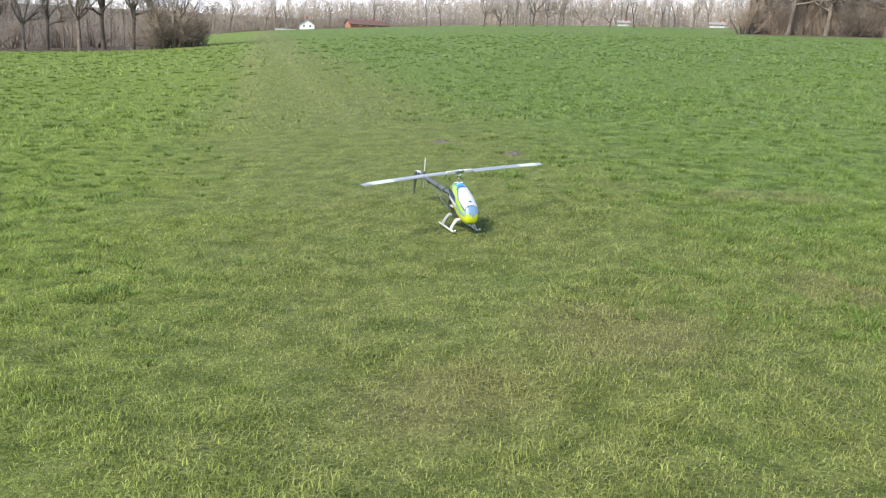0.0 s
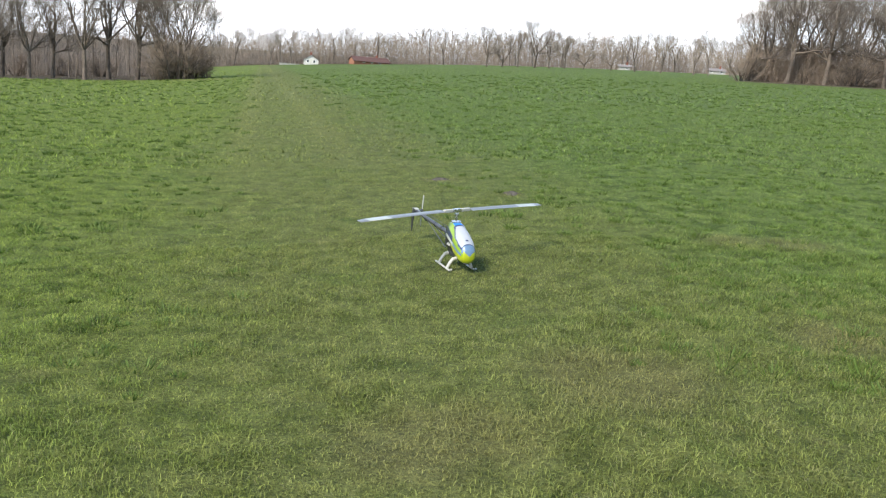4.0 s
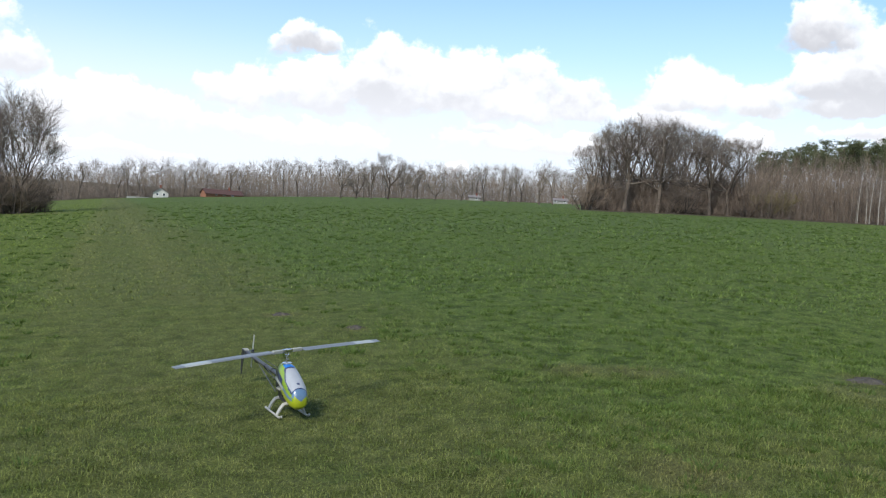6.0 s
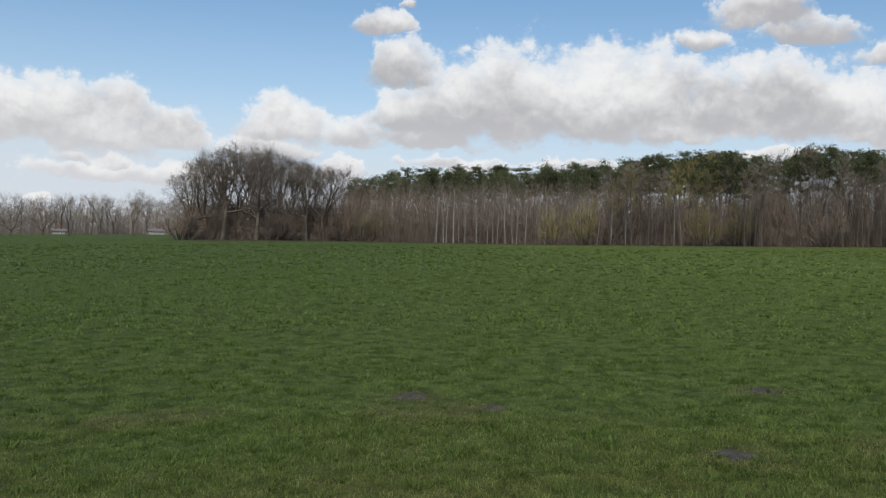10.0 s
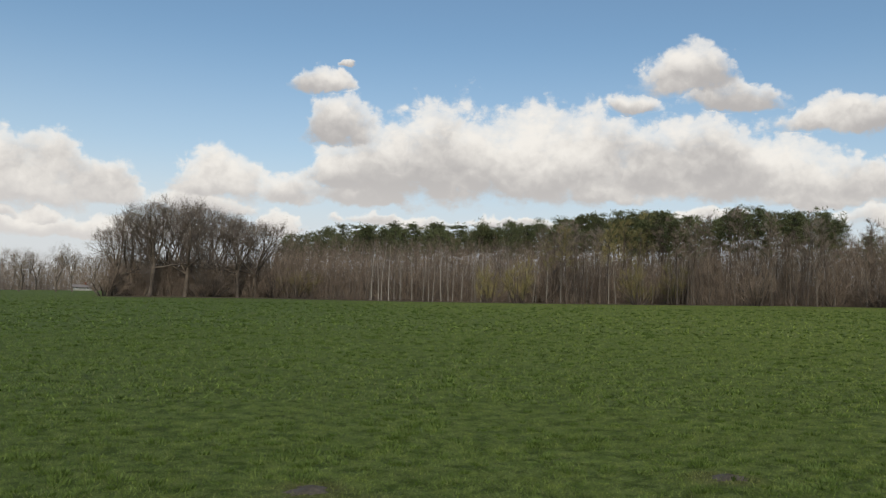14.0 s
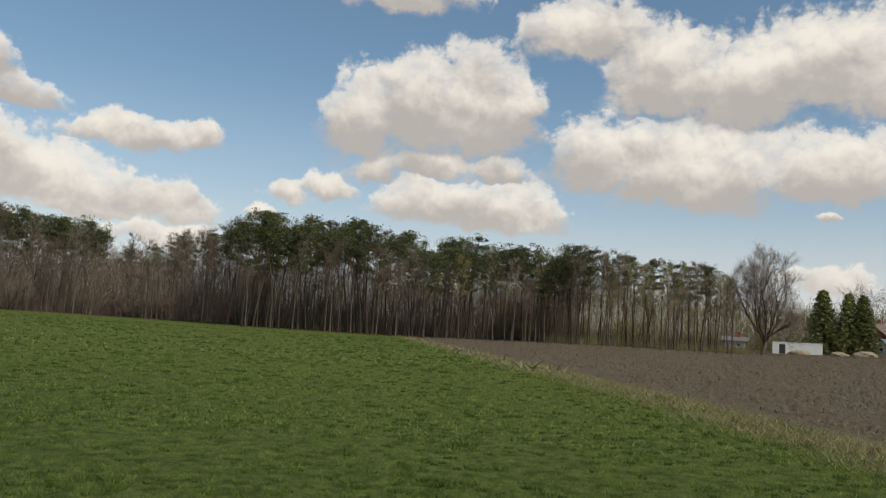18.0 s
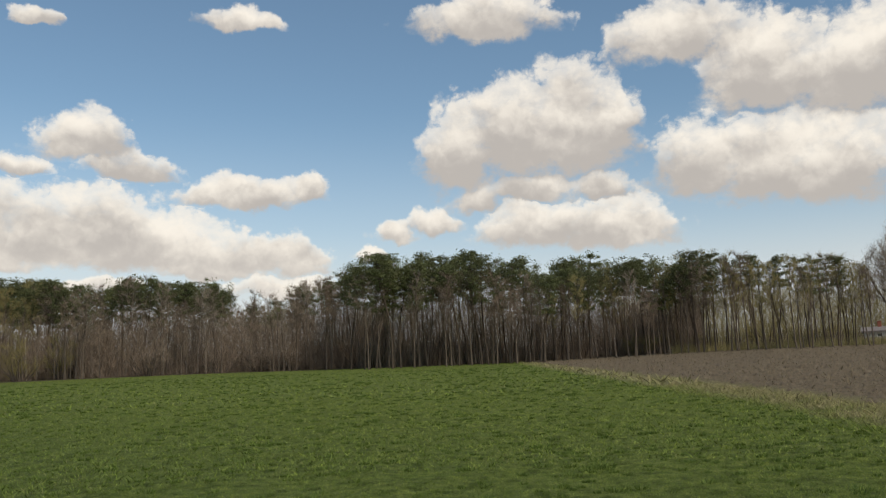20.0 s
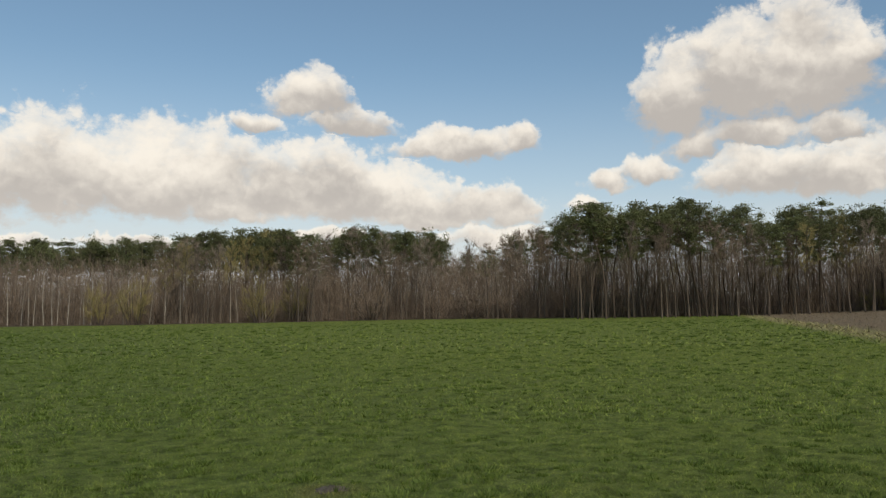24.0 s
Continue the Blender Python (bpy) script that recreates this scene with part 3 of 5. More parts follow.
def build_stubble():
    """Clods and cut maize stalks on the bare field."""
    rng = np.random.default_rng(9)
    for name, count, label in (("clods", 26000, "brown clods of earth on the stubble field"), ("stubble", 6500, "pale cut maize stalks standing in rows")):
        az = np.radians(rng.uniform(-126, -84, count))
        r = (9 ** 0.9 + rng.uniform(0, 1, count) * (135 ** 0.9 - 9 ** 0.9)) ** (1 / 0.9)
        x, y = CENTRE[0] - np.sin(az) * r, CENTRE[1] + np.cos(az) * r
        w = 0.171 * x - 6.3 - y
        if name == "stubble":
            y, x = y + (np.round(w / 0.75) * 0.75 - w) * -0.85, x
            w = 0.171 * x - 6.3 - y
        keep = (w > rng.uniform(0.6, 2.6, count)) & (x > 9)
        x, y, r = x[keep], y[keep], r[keep]
        z, m = ground_z(x, y), int(keep.sum())
        if name == "clods":
            s = (0.03 + rng.uniform(0, 1, m) ** 3 * 0.10) * (0.8 + r / 120)
            corners = np.array([(1, 0, 0), (0, 1, 0), (-1, 0, 0), (0, -1, 0), (0, 0, 0.75), (0, 0, -0.3)], float)
            verts = corners[None] * rng.uniform(0.6, 1.3, (m, 6, 1)) * s[:, None, None]
            spin = rng.uniform(0, 6.28, m)
            c, q = np.cos(spin)[:, None], np.sin(spin)[:, None]
            verts = np.stack([verts[..., 0] * c - verts[..., 1] * q, verts[..., 0] * q + verts[..., 1] * c, verts[..., 2]], -1) + np.stack([x, y, z], -1)[:, None]
            tri = np.array([(0, 1, 4), (1, 2, 4), (2, 3, 4), (3, 0, 4)])
            faces = (np.arange(m)[:, None, None] * 6 + tri[None]).reshape(-1, 3)
            mat = CLOD
        else:
            h, t, s = rng.uniform(0.04, 0.14, m), rng.uniform(0, 6.28, m), rng.uniform(0, 6.28, m)
            g = 0.010 + r * 0.00022
            lean = h * rng.uniform(0.0, 1.4, m)
            a = np.stack([x - np.cos(s) * g, y - np.sin(s) * g, z - 0.02], -1)
            b = np.stack([x + np.cos(s) * g, y + np.sin(s) * g, z - 0.02], -1)
            d = np.stack([x + np.cos(s) * g * 0.8 + np.cos(t) * lean, y + np.sin(s) * g * 0.8 + np.sin(t) * lean, z + h], -1)
            e = np.stack([x - np.cos(s) * g * 0.8 + np.cos(t) * lean, y - np.sin(s) * g * 0.8 + np.sin(t) * lean, z + h], -1)
            verts = np.stack([a, b, d, e], 1)
            faces = np.arange(4 * m).reshape(-1, 4)
            mat = STALK
        tagged(new(name, big_mesh(name, verts.reshape(-1, 3), faces, mat)), label, "soil" if name == "clods" else "stubble", kind="stuff")


CLOD = foliage_material("clods", (0.095, 0.072, 0.047), (0.250, 0.196, 0.132))
STALK = foliage_material("maize_stalks", (0.16, 0.125, 0.08), (0.34, 0.275, 0.18))
build_ground()
build_grass()
build_stubble()


# ---- trees ----
def bend(rng, p, way, length, steps, wander, lift):
    points, d = [p], way.normalized()
    for _ in range(steps):
        d = (d + Vector((rng.gauss(0, wander), rng.gauss(0, wander), rng.gauss(0, wander) + lift))).normalized()
        points.append(points[-1] + d * length / steps)
    return points


def off_axis(rng, way, angle):
    side = way.cross(Vector((rng.gauss(0, 1), rng.gauss(0, 1), rng.gauss(0, 1)))).normalized()
    return (way.normalized() * math.cos(angle) + side * math.sin(angle)).normalized()


def oak_tree(name, seed, height, bole, bark, twig, girth=0.26, wide=0.42, low=0.2, limbs=5, spread=0.75, twigs=4, twig_len=0.8, forks=5, even=False):
    """A leafless tree: crooked limbs that fork four times inside a rounded crown; wood in one mesh, fine twigs in the other."""
    rng = random.Random(seed)
    wood, crown = Shape(), Shape()
    centre, reach = height * (low + 1) / 2, (wide * height, height * (1 - low) / 2)
    lobes = [(1.57 * k + rng.uniform(-0.7, 0.7), 1.0 if even else rng.uniform(0.8, 1.1)) for k in range(4)]

    def inside(p):
        a = math.atan2(p.y, p.x)
        wider = max(s * (0.75 + 0.25 * math.cos(a - b)) for b, s in lobes)
        return (math.hypot(p.x, p.y) / (reach[0] * wider)) ** 2 + (max(0.0, p.z - centre) / reach[1]) ** 2 < 1.0

    def grow(p, way, length, radius, level):
        steps = (7, 6, 5, 4)[level]
        points, d = [p], way.normalized()
        for _ in range(steps):
            crook = (0.15, 0.18, 0.21, 0.22)[level]
            d = (d + Vector((rng.gauss(0, crook), rng.gauss(0, crook), rng.gauss(0, crook) + (0.10, 0.09, 0.08, 0.08)[level]))).normalized()
            q = points[-1] + d * length / steps
            if not inside(q) and len(points) > 2:
                break
            points.append(q)
        last = len(points) - 1
        if level < 3:
            wood.tube(points, [max(0.008, radius * (1 - 0.72 * i / last)) for i in range(last + 1)], (7, 5, 3)[level])
        else:
            crown.blade(points[0], points[-1], 0.026, rng)
        if level == 3:
            for _ in range(twigs):
                g = rng.uniform(0.1, 1.0) * last
                k = min(int(g), last - 1)
                q = points[k].lerp(points[k + 1], g - k)
                crown.blade(q, q + (off_axis(rng, d, rng.uniform(0.2, 0.9)) + Vector((0, 0, 0.2))) * twig_len * rng.uniform(0.4, 1.3), 0.017, rng)
            return
        for k in range(forks):
            g = (0.28 + 0.72 * (k + rng.random()) / forks) * last
            i = min(int(g), last - 1)
            q = points[i].lerp(points[i + 1], g - i)
            side = off_axis(rng, points[i + 1] - points[i], rng.uniform(0.35, 0.82))
            grow(q, side, length * rng.uniform(0.42, 0.66), radius * (1 - 0.7 * g / last) * 0.62, level + 1)

    stem = bend(rng, Vector((0, 0, -0.2)), Vector((rng.gauss(0, .04), rng.gauss(0, .04), 1)), height * bole + 0.2, 5, 0.05, 0.05)
    wood.tube(stem, [girth * (1.45, 1.12, 1.0, 0.95, 0.92, 0.85)[i] for i in range(6)], 9)
    turn = rng.uniform(0, 6.28)
    for k in range(limbs):
        a = turn + 6.28 * k / limbs + rng.gauss(0, 0.3)
        lean = spread * rng.uniform(0.25, 1.15)
        start = stem[-1] if rng.random() < 0.6 else stem[3].lerp(stem[5], rng.random())
        grow(start, Vector((math.cos(a) * math.sin(lean), math.sin(a) * math.sin(lean), math.cos(lean))), height * (1 - bole) * rng.uniform(0.75, 1.0), girth * rng.uniform(0.45, 0.75), 0)
    thing = new(name)
    child("trunk", wood.mesh("trunk", bark, True), thing)
    child("crown", crown.mesh("crown", twig), thing)
    return thing


def forest_tree(name, seed, height, bark, twig, girth=0.16, fork=0.38, limbs=22, twigs=16):
    """A tall slim leafless tree with one straight stem and steep side branches."""
    rng = random.Random(seed)
    wood, crown = Shape(), Shape()
    stem = bend(rng, Vector((0, 0, -0.2)), Vector((rng.gauss(0, .03), rng.gauss(0, .03), 1)), height * 0.97, 8, 0.05, 0.05)
    wood.tube(stem, [girth * (1.2 if i == 0 else 1 - 0.85 * i / 8) for i in range(9)], 6)
    for k in range(limbs):
        t = fork + (0.98 - fork) * (k + rng.random()) / limbs
        i = min(int(t * 8), 7)
        p = stem[i].lerp(stem[i + 1], t * 8 - i)
        a, lean = rng.uniform(0, 6.28), rng.uniform(0.35, 0.85)
        d = Vector((math.cos(a) * math.sin(lean), math.sin(a) * math.sin(lean), math.cos(lean)))
        length = height * (0.09 + 0.17 * (1 - t)) * rng.uniform(0.8, 1.3)
        limb = bend(rng, p, d, length, 3, 0.12, 0.1)
        wood.tube(limb, [0.042, 0.030, 0.018, 0.008], 3)
        for _ in range(4):
            q = limb[0].lerp(limb[3], rng.uniform(0.3, 1.0))
            spray = bend(rng, q, off_axis(rng, d, rng.uniform(0.3, 0.9)), length * rng.uniform(0.3, 0.5), 2, 0.15, 0.08)
            crown.blade(spray[0], spray[2], 0.03, rng)
            for _ in range(twigs):
                e = spray[0].lerp(spray[2], rng.uniform(0.1, 1.0))
                crown.blade(e, e + off_axis(rng, d, rng.uniform(0.2, 1.0)) * rng.uniform(0.5, 1.2), 0.022, rng)
    thing = new(name)
    child("trunk", wood.mesh("trunk", bark, True), thing)
    child("crown", crown.mesh("crown", twig), thing)
    return thing


def pine_tree(name, seed, height, bare, needles, girth=0.135, whorls=9, wide=2.6):
    """A Scots pine: a bare stem, then uneven plates of needle clumps on crooked limbs under a blunt top."""
    rng = random.Random(seed)
    wood, crown = Shape(), Shape()
    trunk = bend(rng, Vector((0, 0, -0.2)), Vector((rng.gauss(0, .03), rng.gauss(0, .03), 1)), height, 9, 0.045, 0.05)
    wood.tube(trunk, [girth * (1 - 0.8 * i / 9) for i in range(10)], 7)
    lop = rng.uniform(0, 6.28)

    def clump(q, size, count):
        for _ in range(count):
            off = Vector((rng.gauss(0, 1), rng.gauss(0, 1), rng.gauss(0.05, 0.45)))
            crown.leaf(q + off * size * 0.55, rng.uniform(0.13, 0.32), rng)

    for k in range(whorls):
        t = bare + (0.97 - bare) * (k + rng.uniform(0.1, 0.9)) / whorls
        i = min(int(t * 9), 8)
        p = trunk[i].lerp(trunk[i + 1], t * 9 - i)
        low = (1 - t) / (1 - bare)
        full = min(1.0, 0.35 + low * 1.6) * (1.0 if low < 0.6 else 1.0 - 0.8 * (low - 0.6))
        turn = rng.uniform(0, 6.28)
        for b in range(4):
            a = turn + 1.57 * b + rng.gauss(0, 0.35)
            length = wide * full * rng.uniform(0.45, 1.1) * (1 + 0.25 * math.cos(a - lop))
            limb = bend(rng, p, Vector((math.cos(a), math.sin(a), rng.uniform(0.0, 0.45))), length, 3, 0.18, 0.06)
            wood.tube(limb, [0.045, 0.032, 0.018, 0.008], 3)
            for c in range(4):
                g = (0.9 + 2.05 * (c + rng.random()) / 4) if low < 0.75 else rng.uniform(1.6, 2.95)
                q = limb[int(g)].lerp(limb[int(g) + 1], g % 1) + Vector((rng.gauss(0, .26), rng.gauss(0, .26), rng.gauss(0.10, .12)))
                clump(q, rng.uniform(0.30, 0.62), 24)
    clump(trunk[9] - Vector((0, 0, 0.25)), 0.55, 60)
    for _ in range(12):
        t = rng.uniform(0.22, bare)
        i = int(t * 9)
        p = trunk[i].lerp(trunk[i + 1], t * 9 - i)
        a = rng.uniform(0, 6.28)
        wood.tube(bend(rng, p, Vector((math.cos(a), math.sin(a), 0.1)), rng.uniform(0.6, 1.8), 2, 0.12, -0.05), [0.028, 0.018, 0.006], 3)
    thing = new(name)
    child("trunk", wood.mesh("trunk", BARK_PINE, True), thing)
    child("crown", crown.mesh("crown", needles), thing)
    return thing


def young_tree(name, seed, height, bark, twig):
    """A slim young birch or poplar: one pale stem and a broom of upright twigs."""
    rng = random.Random(seed)
    wood, crown = Shape(), Shape()
    stem = bend(rng, Vector((0, 0, -0.2)), Vector((rng.gauss(0, .05), rng.gauss(0, .05), 1)), height, 6, 0.026, 0.06)
    wood.tube(stem, [0.076 * (1 - 0.85 * i / 6) for i in range(7)], 5)
    for k in range(20):
        t = rng.uniform(0.25, 0.98)
        i = min(int(t * 6), 5)
        p = stem[i].lerp(stem[i + 1], t * 6 - i)
        a = rng.uniform(0, 6.28)
        limb = bend(rng, p, Vector((math.cos(a), math.sin(a), 1.3)), height * rng.uniform(0.10, 0.2), 2, 0.12, 0.15)
        crown.blade(limb[0], limb[2], 0.03, rng)
        for _ in range(14):
            q = limb[0].lerp(limb[2], rng.uniform(0.2, 1))
            crown.blade(q, q + Vector((rng.gauss(0, .35), rng.gauss(0, .35), rng.uniform(0.3, 1.2))), 0.020, rng)
    thing = new(name)
    child("trunk", wood.mesh("trunk", bark, True), thing)
    child("crown", crown.mesh("crown", twig), thing)
    return thing


def shrub(name, seed, wide, height, stems, bark, twig, twigs=14):
    """A many-stemmed bush, dense to the ground."""
    rng = random.Random(seed)
    wood, crown = Shape(), Shape()
    for _ in range(stems):
        a, lean = rng.uniform(0, 6.28), rng.random() ** 0.7
        base = Vector((math.cos(a), math.sin(a), 0)) * rng.uniform(0, wide * 0.16)
        d = Vector((math.cos(a) * lean * wide / height, math.sin(a) * lean * wide / height, 1.0))
        stem = bend(rng, base - Vector((0, 0, 0.15)), d, height * rng.uniform(0.7, 1.0) * (1.08 - 0.42 * lean), 6, 0.08, 0.05)
        wood.tube(stem[::2], [0.075, 0.055, 0.035, 0.012], 3)
        for _ in range(7):
            t = rng.uniform(0.15, 0.99)
            i = min(int(t * 6), 5)
            p = stem[i].lerp(stem[i + 1], t * 6 - i)
            limb = bend(rng, p, off_axis(rng, stem[i + 1] - stem[i], rng.uniform(0.3, 0.9)), height * rng.uniform(0.08, 0.2), 2, 0.15, 0.1)
            crown.blade(limb[0], limb[2], 0.03, rng)
            for _ in range(twigs):
                q = limb[0].lerp(limb[2], rng.uniform(0.1, 1))
                crown.blade(q, q + off_axis(rng, limb[2] - limb[0], rng.uniform(0.1, 0.9)) * rng.uniform(0.5, 1.2), 0.022, rng)
    thing = new(name)
    child("trunk", wood.mesh("trunk", bark, True), thing)
    child("crown", crown.mesh("crown", twig), thing)
    return thing


PLANT = random.Random(11)
STORE = {}


def plant(kind, az, dist, height, label, category, group="", make=None, wide=1.0):
    """Sets a tree of a kind at a bearing and distance, scaled to its height; the first one is the model for the others."""
    x, y, z = at(az, dist)
    if kind not in STORE:
        model = make()
        tops = np.array([v.co.z for part in model.children if part.name.startswith("crown") for v in part.data.vertices])
        STORE[kind] = model, float(np.percentile(tops, 98.5))
        fresh = True
    else:
        fresh = False
    model, natural = STORE[kind]
    s = height / natural
    m = Matrix.LocRotScale((x, y, z), Euler((0, 0, PLANT.uniform(0, 6.28))), (s * wide, s * wide, s))
    if fresh:
        thing = model
    else:
        thing = model.copy()
        scene.collection.objects.link(thing)
        for part in model.children:
            o = part.copy()
            scene.collection.objects.link(o)
            o.parent = thing
    thing.matrix_basis = m
    return tagged(thing, label, category, group)


def height_to(az, dist, top):
    """The height of a tree whose tip stands at the elevation top (degrees)."""
    return EYE + math.tan(radians(top)) * dist - at(az, dist)[2]


# the top line of the woods: bearing and elevation
SKYLINE = [(-29.9, 4.8), (-31.1, 5.0), (-32.2, 5.3), (-34.5, 5.9), (-38.6, 6.1), (-42.3, 6.2), (-45.5, 6.5), (-47.0, 6.6), (-50.5, 7.1), (-53.8, 7.4),
           (-55.5, 6.8), (-57.5, 7.0), (-59.2, 7.7), (-61.0, 7.2), (-62.2, 7.1), (-63.6, 7.6), (-64.8, 6.8), (-68.0, 6.75), (-69.3, 7.2), (-71.4, 7.8),
           (-73.1, 8.8), (-74.9, 9.0), (-77.7, 9.1), (-78.6, 8.6), (-80.8, 9.1), (-82.0, 8.6), (-84.3, 7.9), (-86.6, 8.2), (-88.1, 8.4), (-90.2, 8.1),
           (-92.6, 7.6), (-94.6, 8.2), (-97.4, 7.9), (-98.8, 7.5), (-104.1, 7.5), (-106.0, 7.4)][::-1]


def skyline(az):
    return float(np.interp(az, [a for a, _ in SKYLINE], [e for _, e in SKYLINE]))


def oak(az, dist, top, label="bare grey-brown oak with a broad branching crown", group="oaks at the edge of the pasture", wide=1.0):
    i = PLANT.randrange(4)
    plant(("oak", i), az, dist, height_to(az, dist, top), label, "tree", group,
          lambda: oak_tree("oak_tree", 20 + i, 13.5, 0.24 + 0.04 * i, BARK_OAK, TWIG_GREY, 0.25, 0.40 + 0.03 * i, 0.14, 6 + i % 2, 1.1, 3, 0.95, 6), wide)


def slim(az, dist, top, label="tall slim leafless forest tree", group="forest trees", wide=1.0, green=False):
    i = PLANT.randrange(4)
    plant(("slim", i, green), az, dist, height_to(az, dist, top), label, "tree", group,
          lambda: forest_tree("forest_tree", 40 + i, 15, BARK_OAK, TWIG_GREEN if green else TWIG_PALE if i % 2 else TWIG, 0.12), wide * 1.1)


def far_tree(az, dist, top, label="distant leafless tree in a hazy row", group="far tree row"):
    i = PLANT.randrange(4)
    plant(("far", i), az, dist, height_to(az, dist, top), label, "tree", group,
          lambda: oak_tree("far_tree", 60 + i, 11, 0.3, BARK_GREY, TWIG_PALE, 0.16, 0.30, 0.2, 4, 0.6, 3, 1.2, 4), 1.1)


def pine(az, dist, top, label="tall Scots pine with a dark green crown", group="pines"):
    i = PLANT.randrange(7)
    plant(("pine", i), az, dist, height_to(az, dist, top), label, "tree", group,
          lambda: pine_tree("pine_tree", 80 + i, 15, 0.52 + 0.035 * (i * 3 % 7), NEEDLES, 0.135, 8 + i % 3, 2.3 + 0.14 * i), PLANT.uniform(0.9, 1.25))


def birch(az, dist, top, label="slim young birch with a pale stem", group="young birches along the wood", sapling=False):
    i = PLANT.randrange(4)
    plant(("sapling" if sapling else "birch", i), az, dist, height_to(az, dist, top), label, "tree", group,
          lambda: young_tree("young_tree" if sapling else "birch_tree", 100 + i, 10, BARK_GREY if sapling else BARK_BIRCH, TWIG if sapling else TWIG_GREY), PLANT.uniform(0.8, 1.2))


def bush(az, dist, height, wide=1.0, label="brown leafless thicket at the wood's edge", group="undergrowth", green=False):
    i = PLANT.randrange(3)
    plant(("bush", i, green), az, dist, height, label, "bush", group,
          lambda: shrub("bush", 120 + i, 4.0, 4.0, 16, BARK_OAK, TWIG_GREEN if green else TWIG, 12), wide)


def wood_depth(name, label, az0, az1, dist, deep, low, high, stems, sprays, bark, twig, seed):
    """The crowded stems and brushwood behind a wood's edge, too many to tell apart; high: top in degrees at both ends, or one height in metres."""
    rng = np.random.default_rng(seed)
    shape = Shape()
    for _ in range(stems):
        f = rng.uniform(0, 1)
        az, d = az0 + (az1 - az0) * f, dist + rng.uniform(0.15, 1) * deep
        x, y, z = at(az, d)
        tall = max(2.0, (height_to(az, d, high[0] + (high[1] - high[0]) * f) if len(high) == 2 else high[0]) * rng.uniform(0.75, 1.0))
        lean = Vector((rng.normal(0, 0.03), rng.normal(0, 0.03), 1)) * tall
        p = Vector((x, y, z - 0.2))
        r = rng.uniform(0.035, 0.10)
        shape.tube([p, p + lean * 0.5 + Vector((rng.normal(0, .15), rng.normal(0, .15), 0)), p + lean], [r, r * 0.7, r * 0.2], 4)
    tagged(new(name + "_stems", shape.mesh(name, bark)), label + ", crowded stems", "woodland", kind="stuff")
    sprays = int(sprays * 1.35)
    f = rng.uniform(0, 1, sprays)
    az, d = np.radians(az0 + (az1 - az0) * f), dist + rng.uniform(0, 1, sprays) * deep
    x, y = CENTRE[0] - np.sin(az) * d, CENTRE[1] + np.cos(az) * d
    z = ground_z(x, y)
    tall = EYE + np.tan(np.radians(high[0] + (high[1] - high[0]) * f)) * d - z if len(high) == 2 else np.full(sprays, high[0])
    tall = tall * (0.78 + 0.15 * np.sin(f * 61 + 2 * np.sin(f * 23)) * np.sin(d * 0.9) + 0.12 * np.sin(f * 171 + seed + d) + rng.normal(0, 0.09, sprays))
    up = z + low + (tall - low) * rng.uniform(0, 1, sprays) ** 1.25
    size = rng.uniform(0.5, 1.7, sprays)
    t, s = rng.uniform(0, 6.28, sprays), rng.uniform(0, 6.28, sprays)
    lean = rng.uniform(0.05, 1.0, sprays) * size
    w = rng.uniform(0.00008, 0.00022, sprays) * dist
    a = np.stack([x - np.cos(s) * w, y - np.sin(s) * w, up - size / 2], -1)
    b = np.stack([x + np.cos(s) * w, y + np.sin(s) * w, up - size / 2], -1)
    c = np.stack([x + np.cos(t) * lean, y + np.sin(t) * lean, up + size / 2], -1)
    a[:, 2], b[:, 2] = np.maximum(a[:, 2], z - 0.1), np.maximum(b[:, 2], z - 0.1)
    verts = np.stack([a, b, c], 1).reshape(-1, 3)
    tagged(new(name + "_brushwood", big_mesh(name, verts, np.arange(3 * sprays).reshape(-1, 3), twig)), label + ", leafless brushwood", "woodland", kind="stuff")


def needle_canopy(label, az0, az1, dist, deep, low, high, count, seed):
    """The crowns of the pines that stand further in, merged into one dark layer; low, high: degrees at both ends."""
    rng = np.random.default_rng(seed)
    clumps = count // 42
    f = rng.uniform(0, 1, clumps)
    az, d = np.radians(az0 + (az1 - az0) * f), dist + rng.uniform(0, 1, clumps) * deep
    top = high[0] + (high[1] - high[0]) * f + 0.35 * np.sin(f * 47 + seed) + 0.3 * np.sin(f * 131 + 2 * seed) + rng.normal(0, 0.12, clumps)
    bottom = low[0] + (low[1] - low[0]) * f
    el = bottom + (top - bottom) * rng.uniform(0, 1, clumps) ** 0.75
    size = rng.uniform(0.3, 0.8, clumps)
    x, y, z = CENTRE[0] - np.sin(az) * d, CENTRE[1] + np.cos(az) * d, EYE + np.tan(np.radians(el)) * d
    centre = np.repeat(np.stack([x, y, z], -1), 42, 0) + rng.normal(0, 0.65, (clumps * 42, 3)) * np.repeat(size, 42)[:, None] * np.array([1, 1, 0.6])
    a, b = rng.normal(0, 1, centre.shape), rng.normal(0, 1, centre.shape)
    s = rng.uniform(0.07, 0.17, (len(centre), 1))
    a *= s / np.linalg.norm(a, axis=1, keepdims=True)
    b *= s / np.linalg.norm(b, axis=1, keepdims=True)
    verts = np.stack([centre - a, centre + b, centre + a], 1).reshape(-1, 3)
    tagged(new("pine_canopy", big_mesh("pine_canopy", verts, np.arange(len(verts)).reshape(-1, 3), NEEDLES)), label, "woodland", kind="stuff")


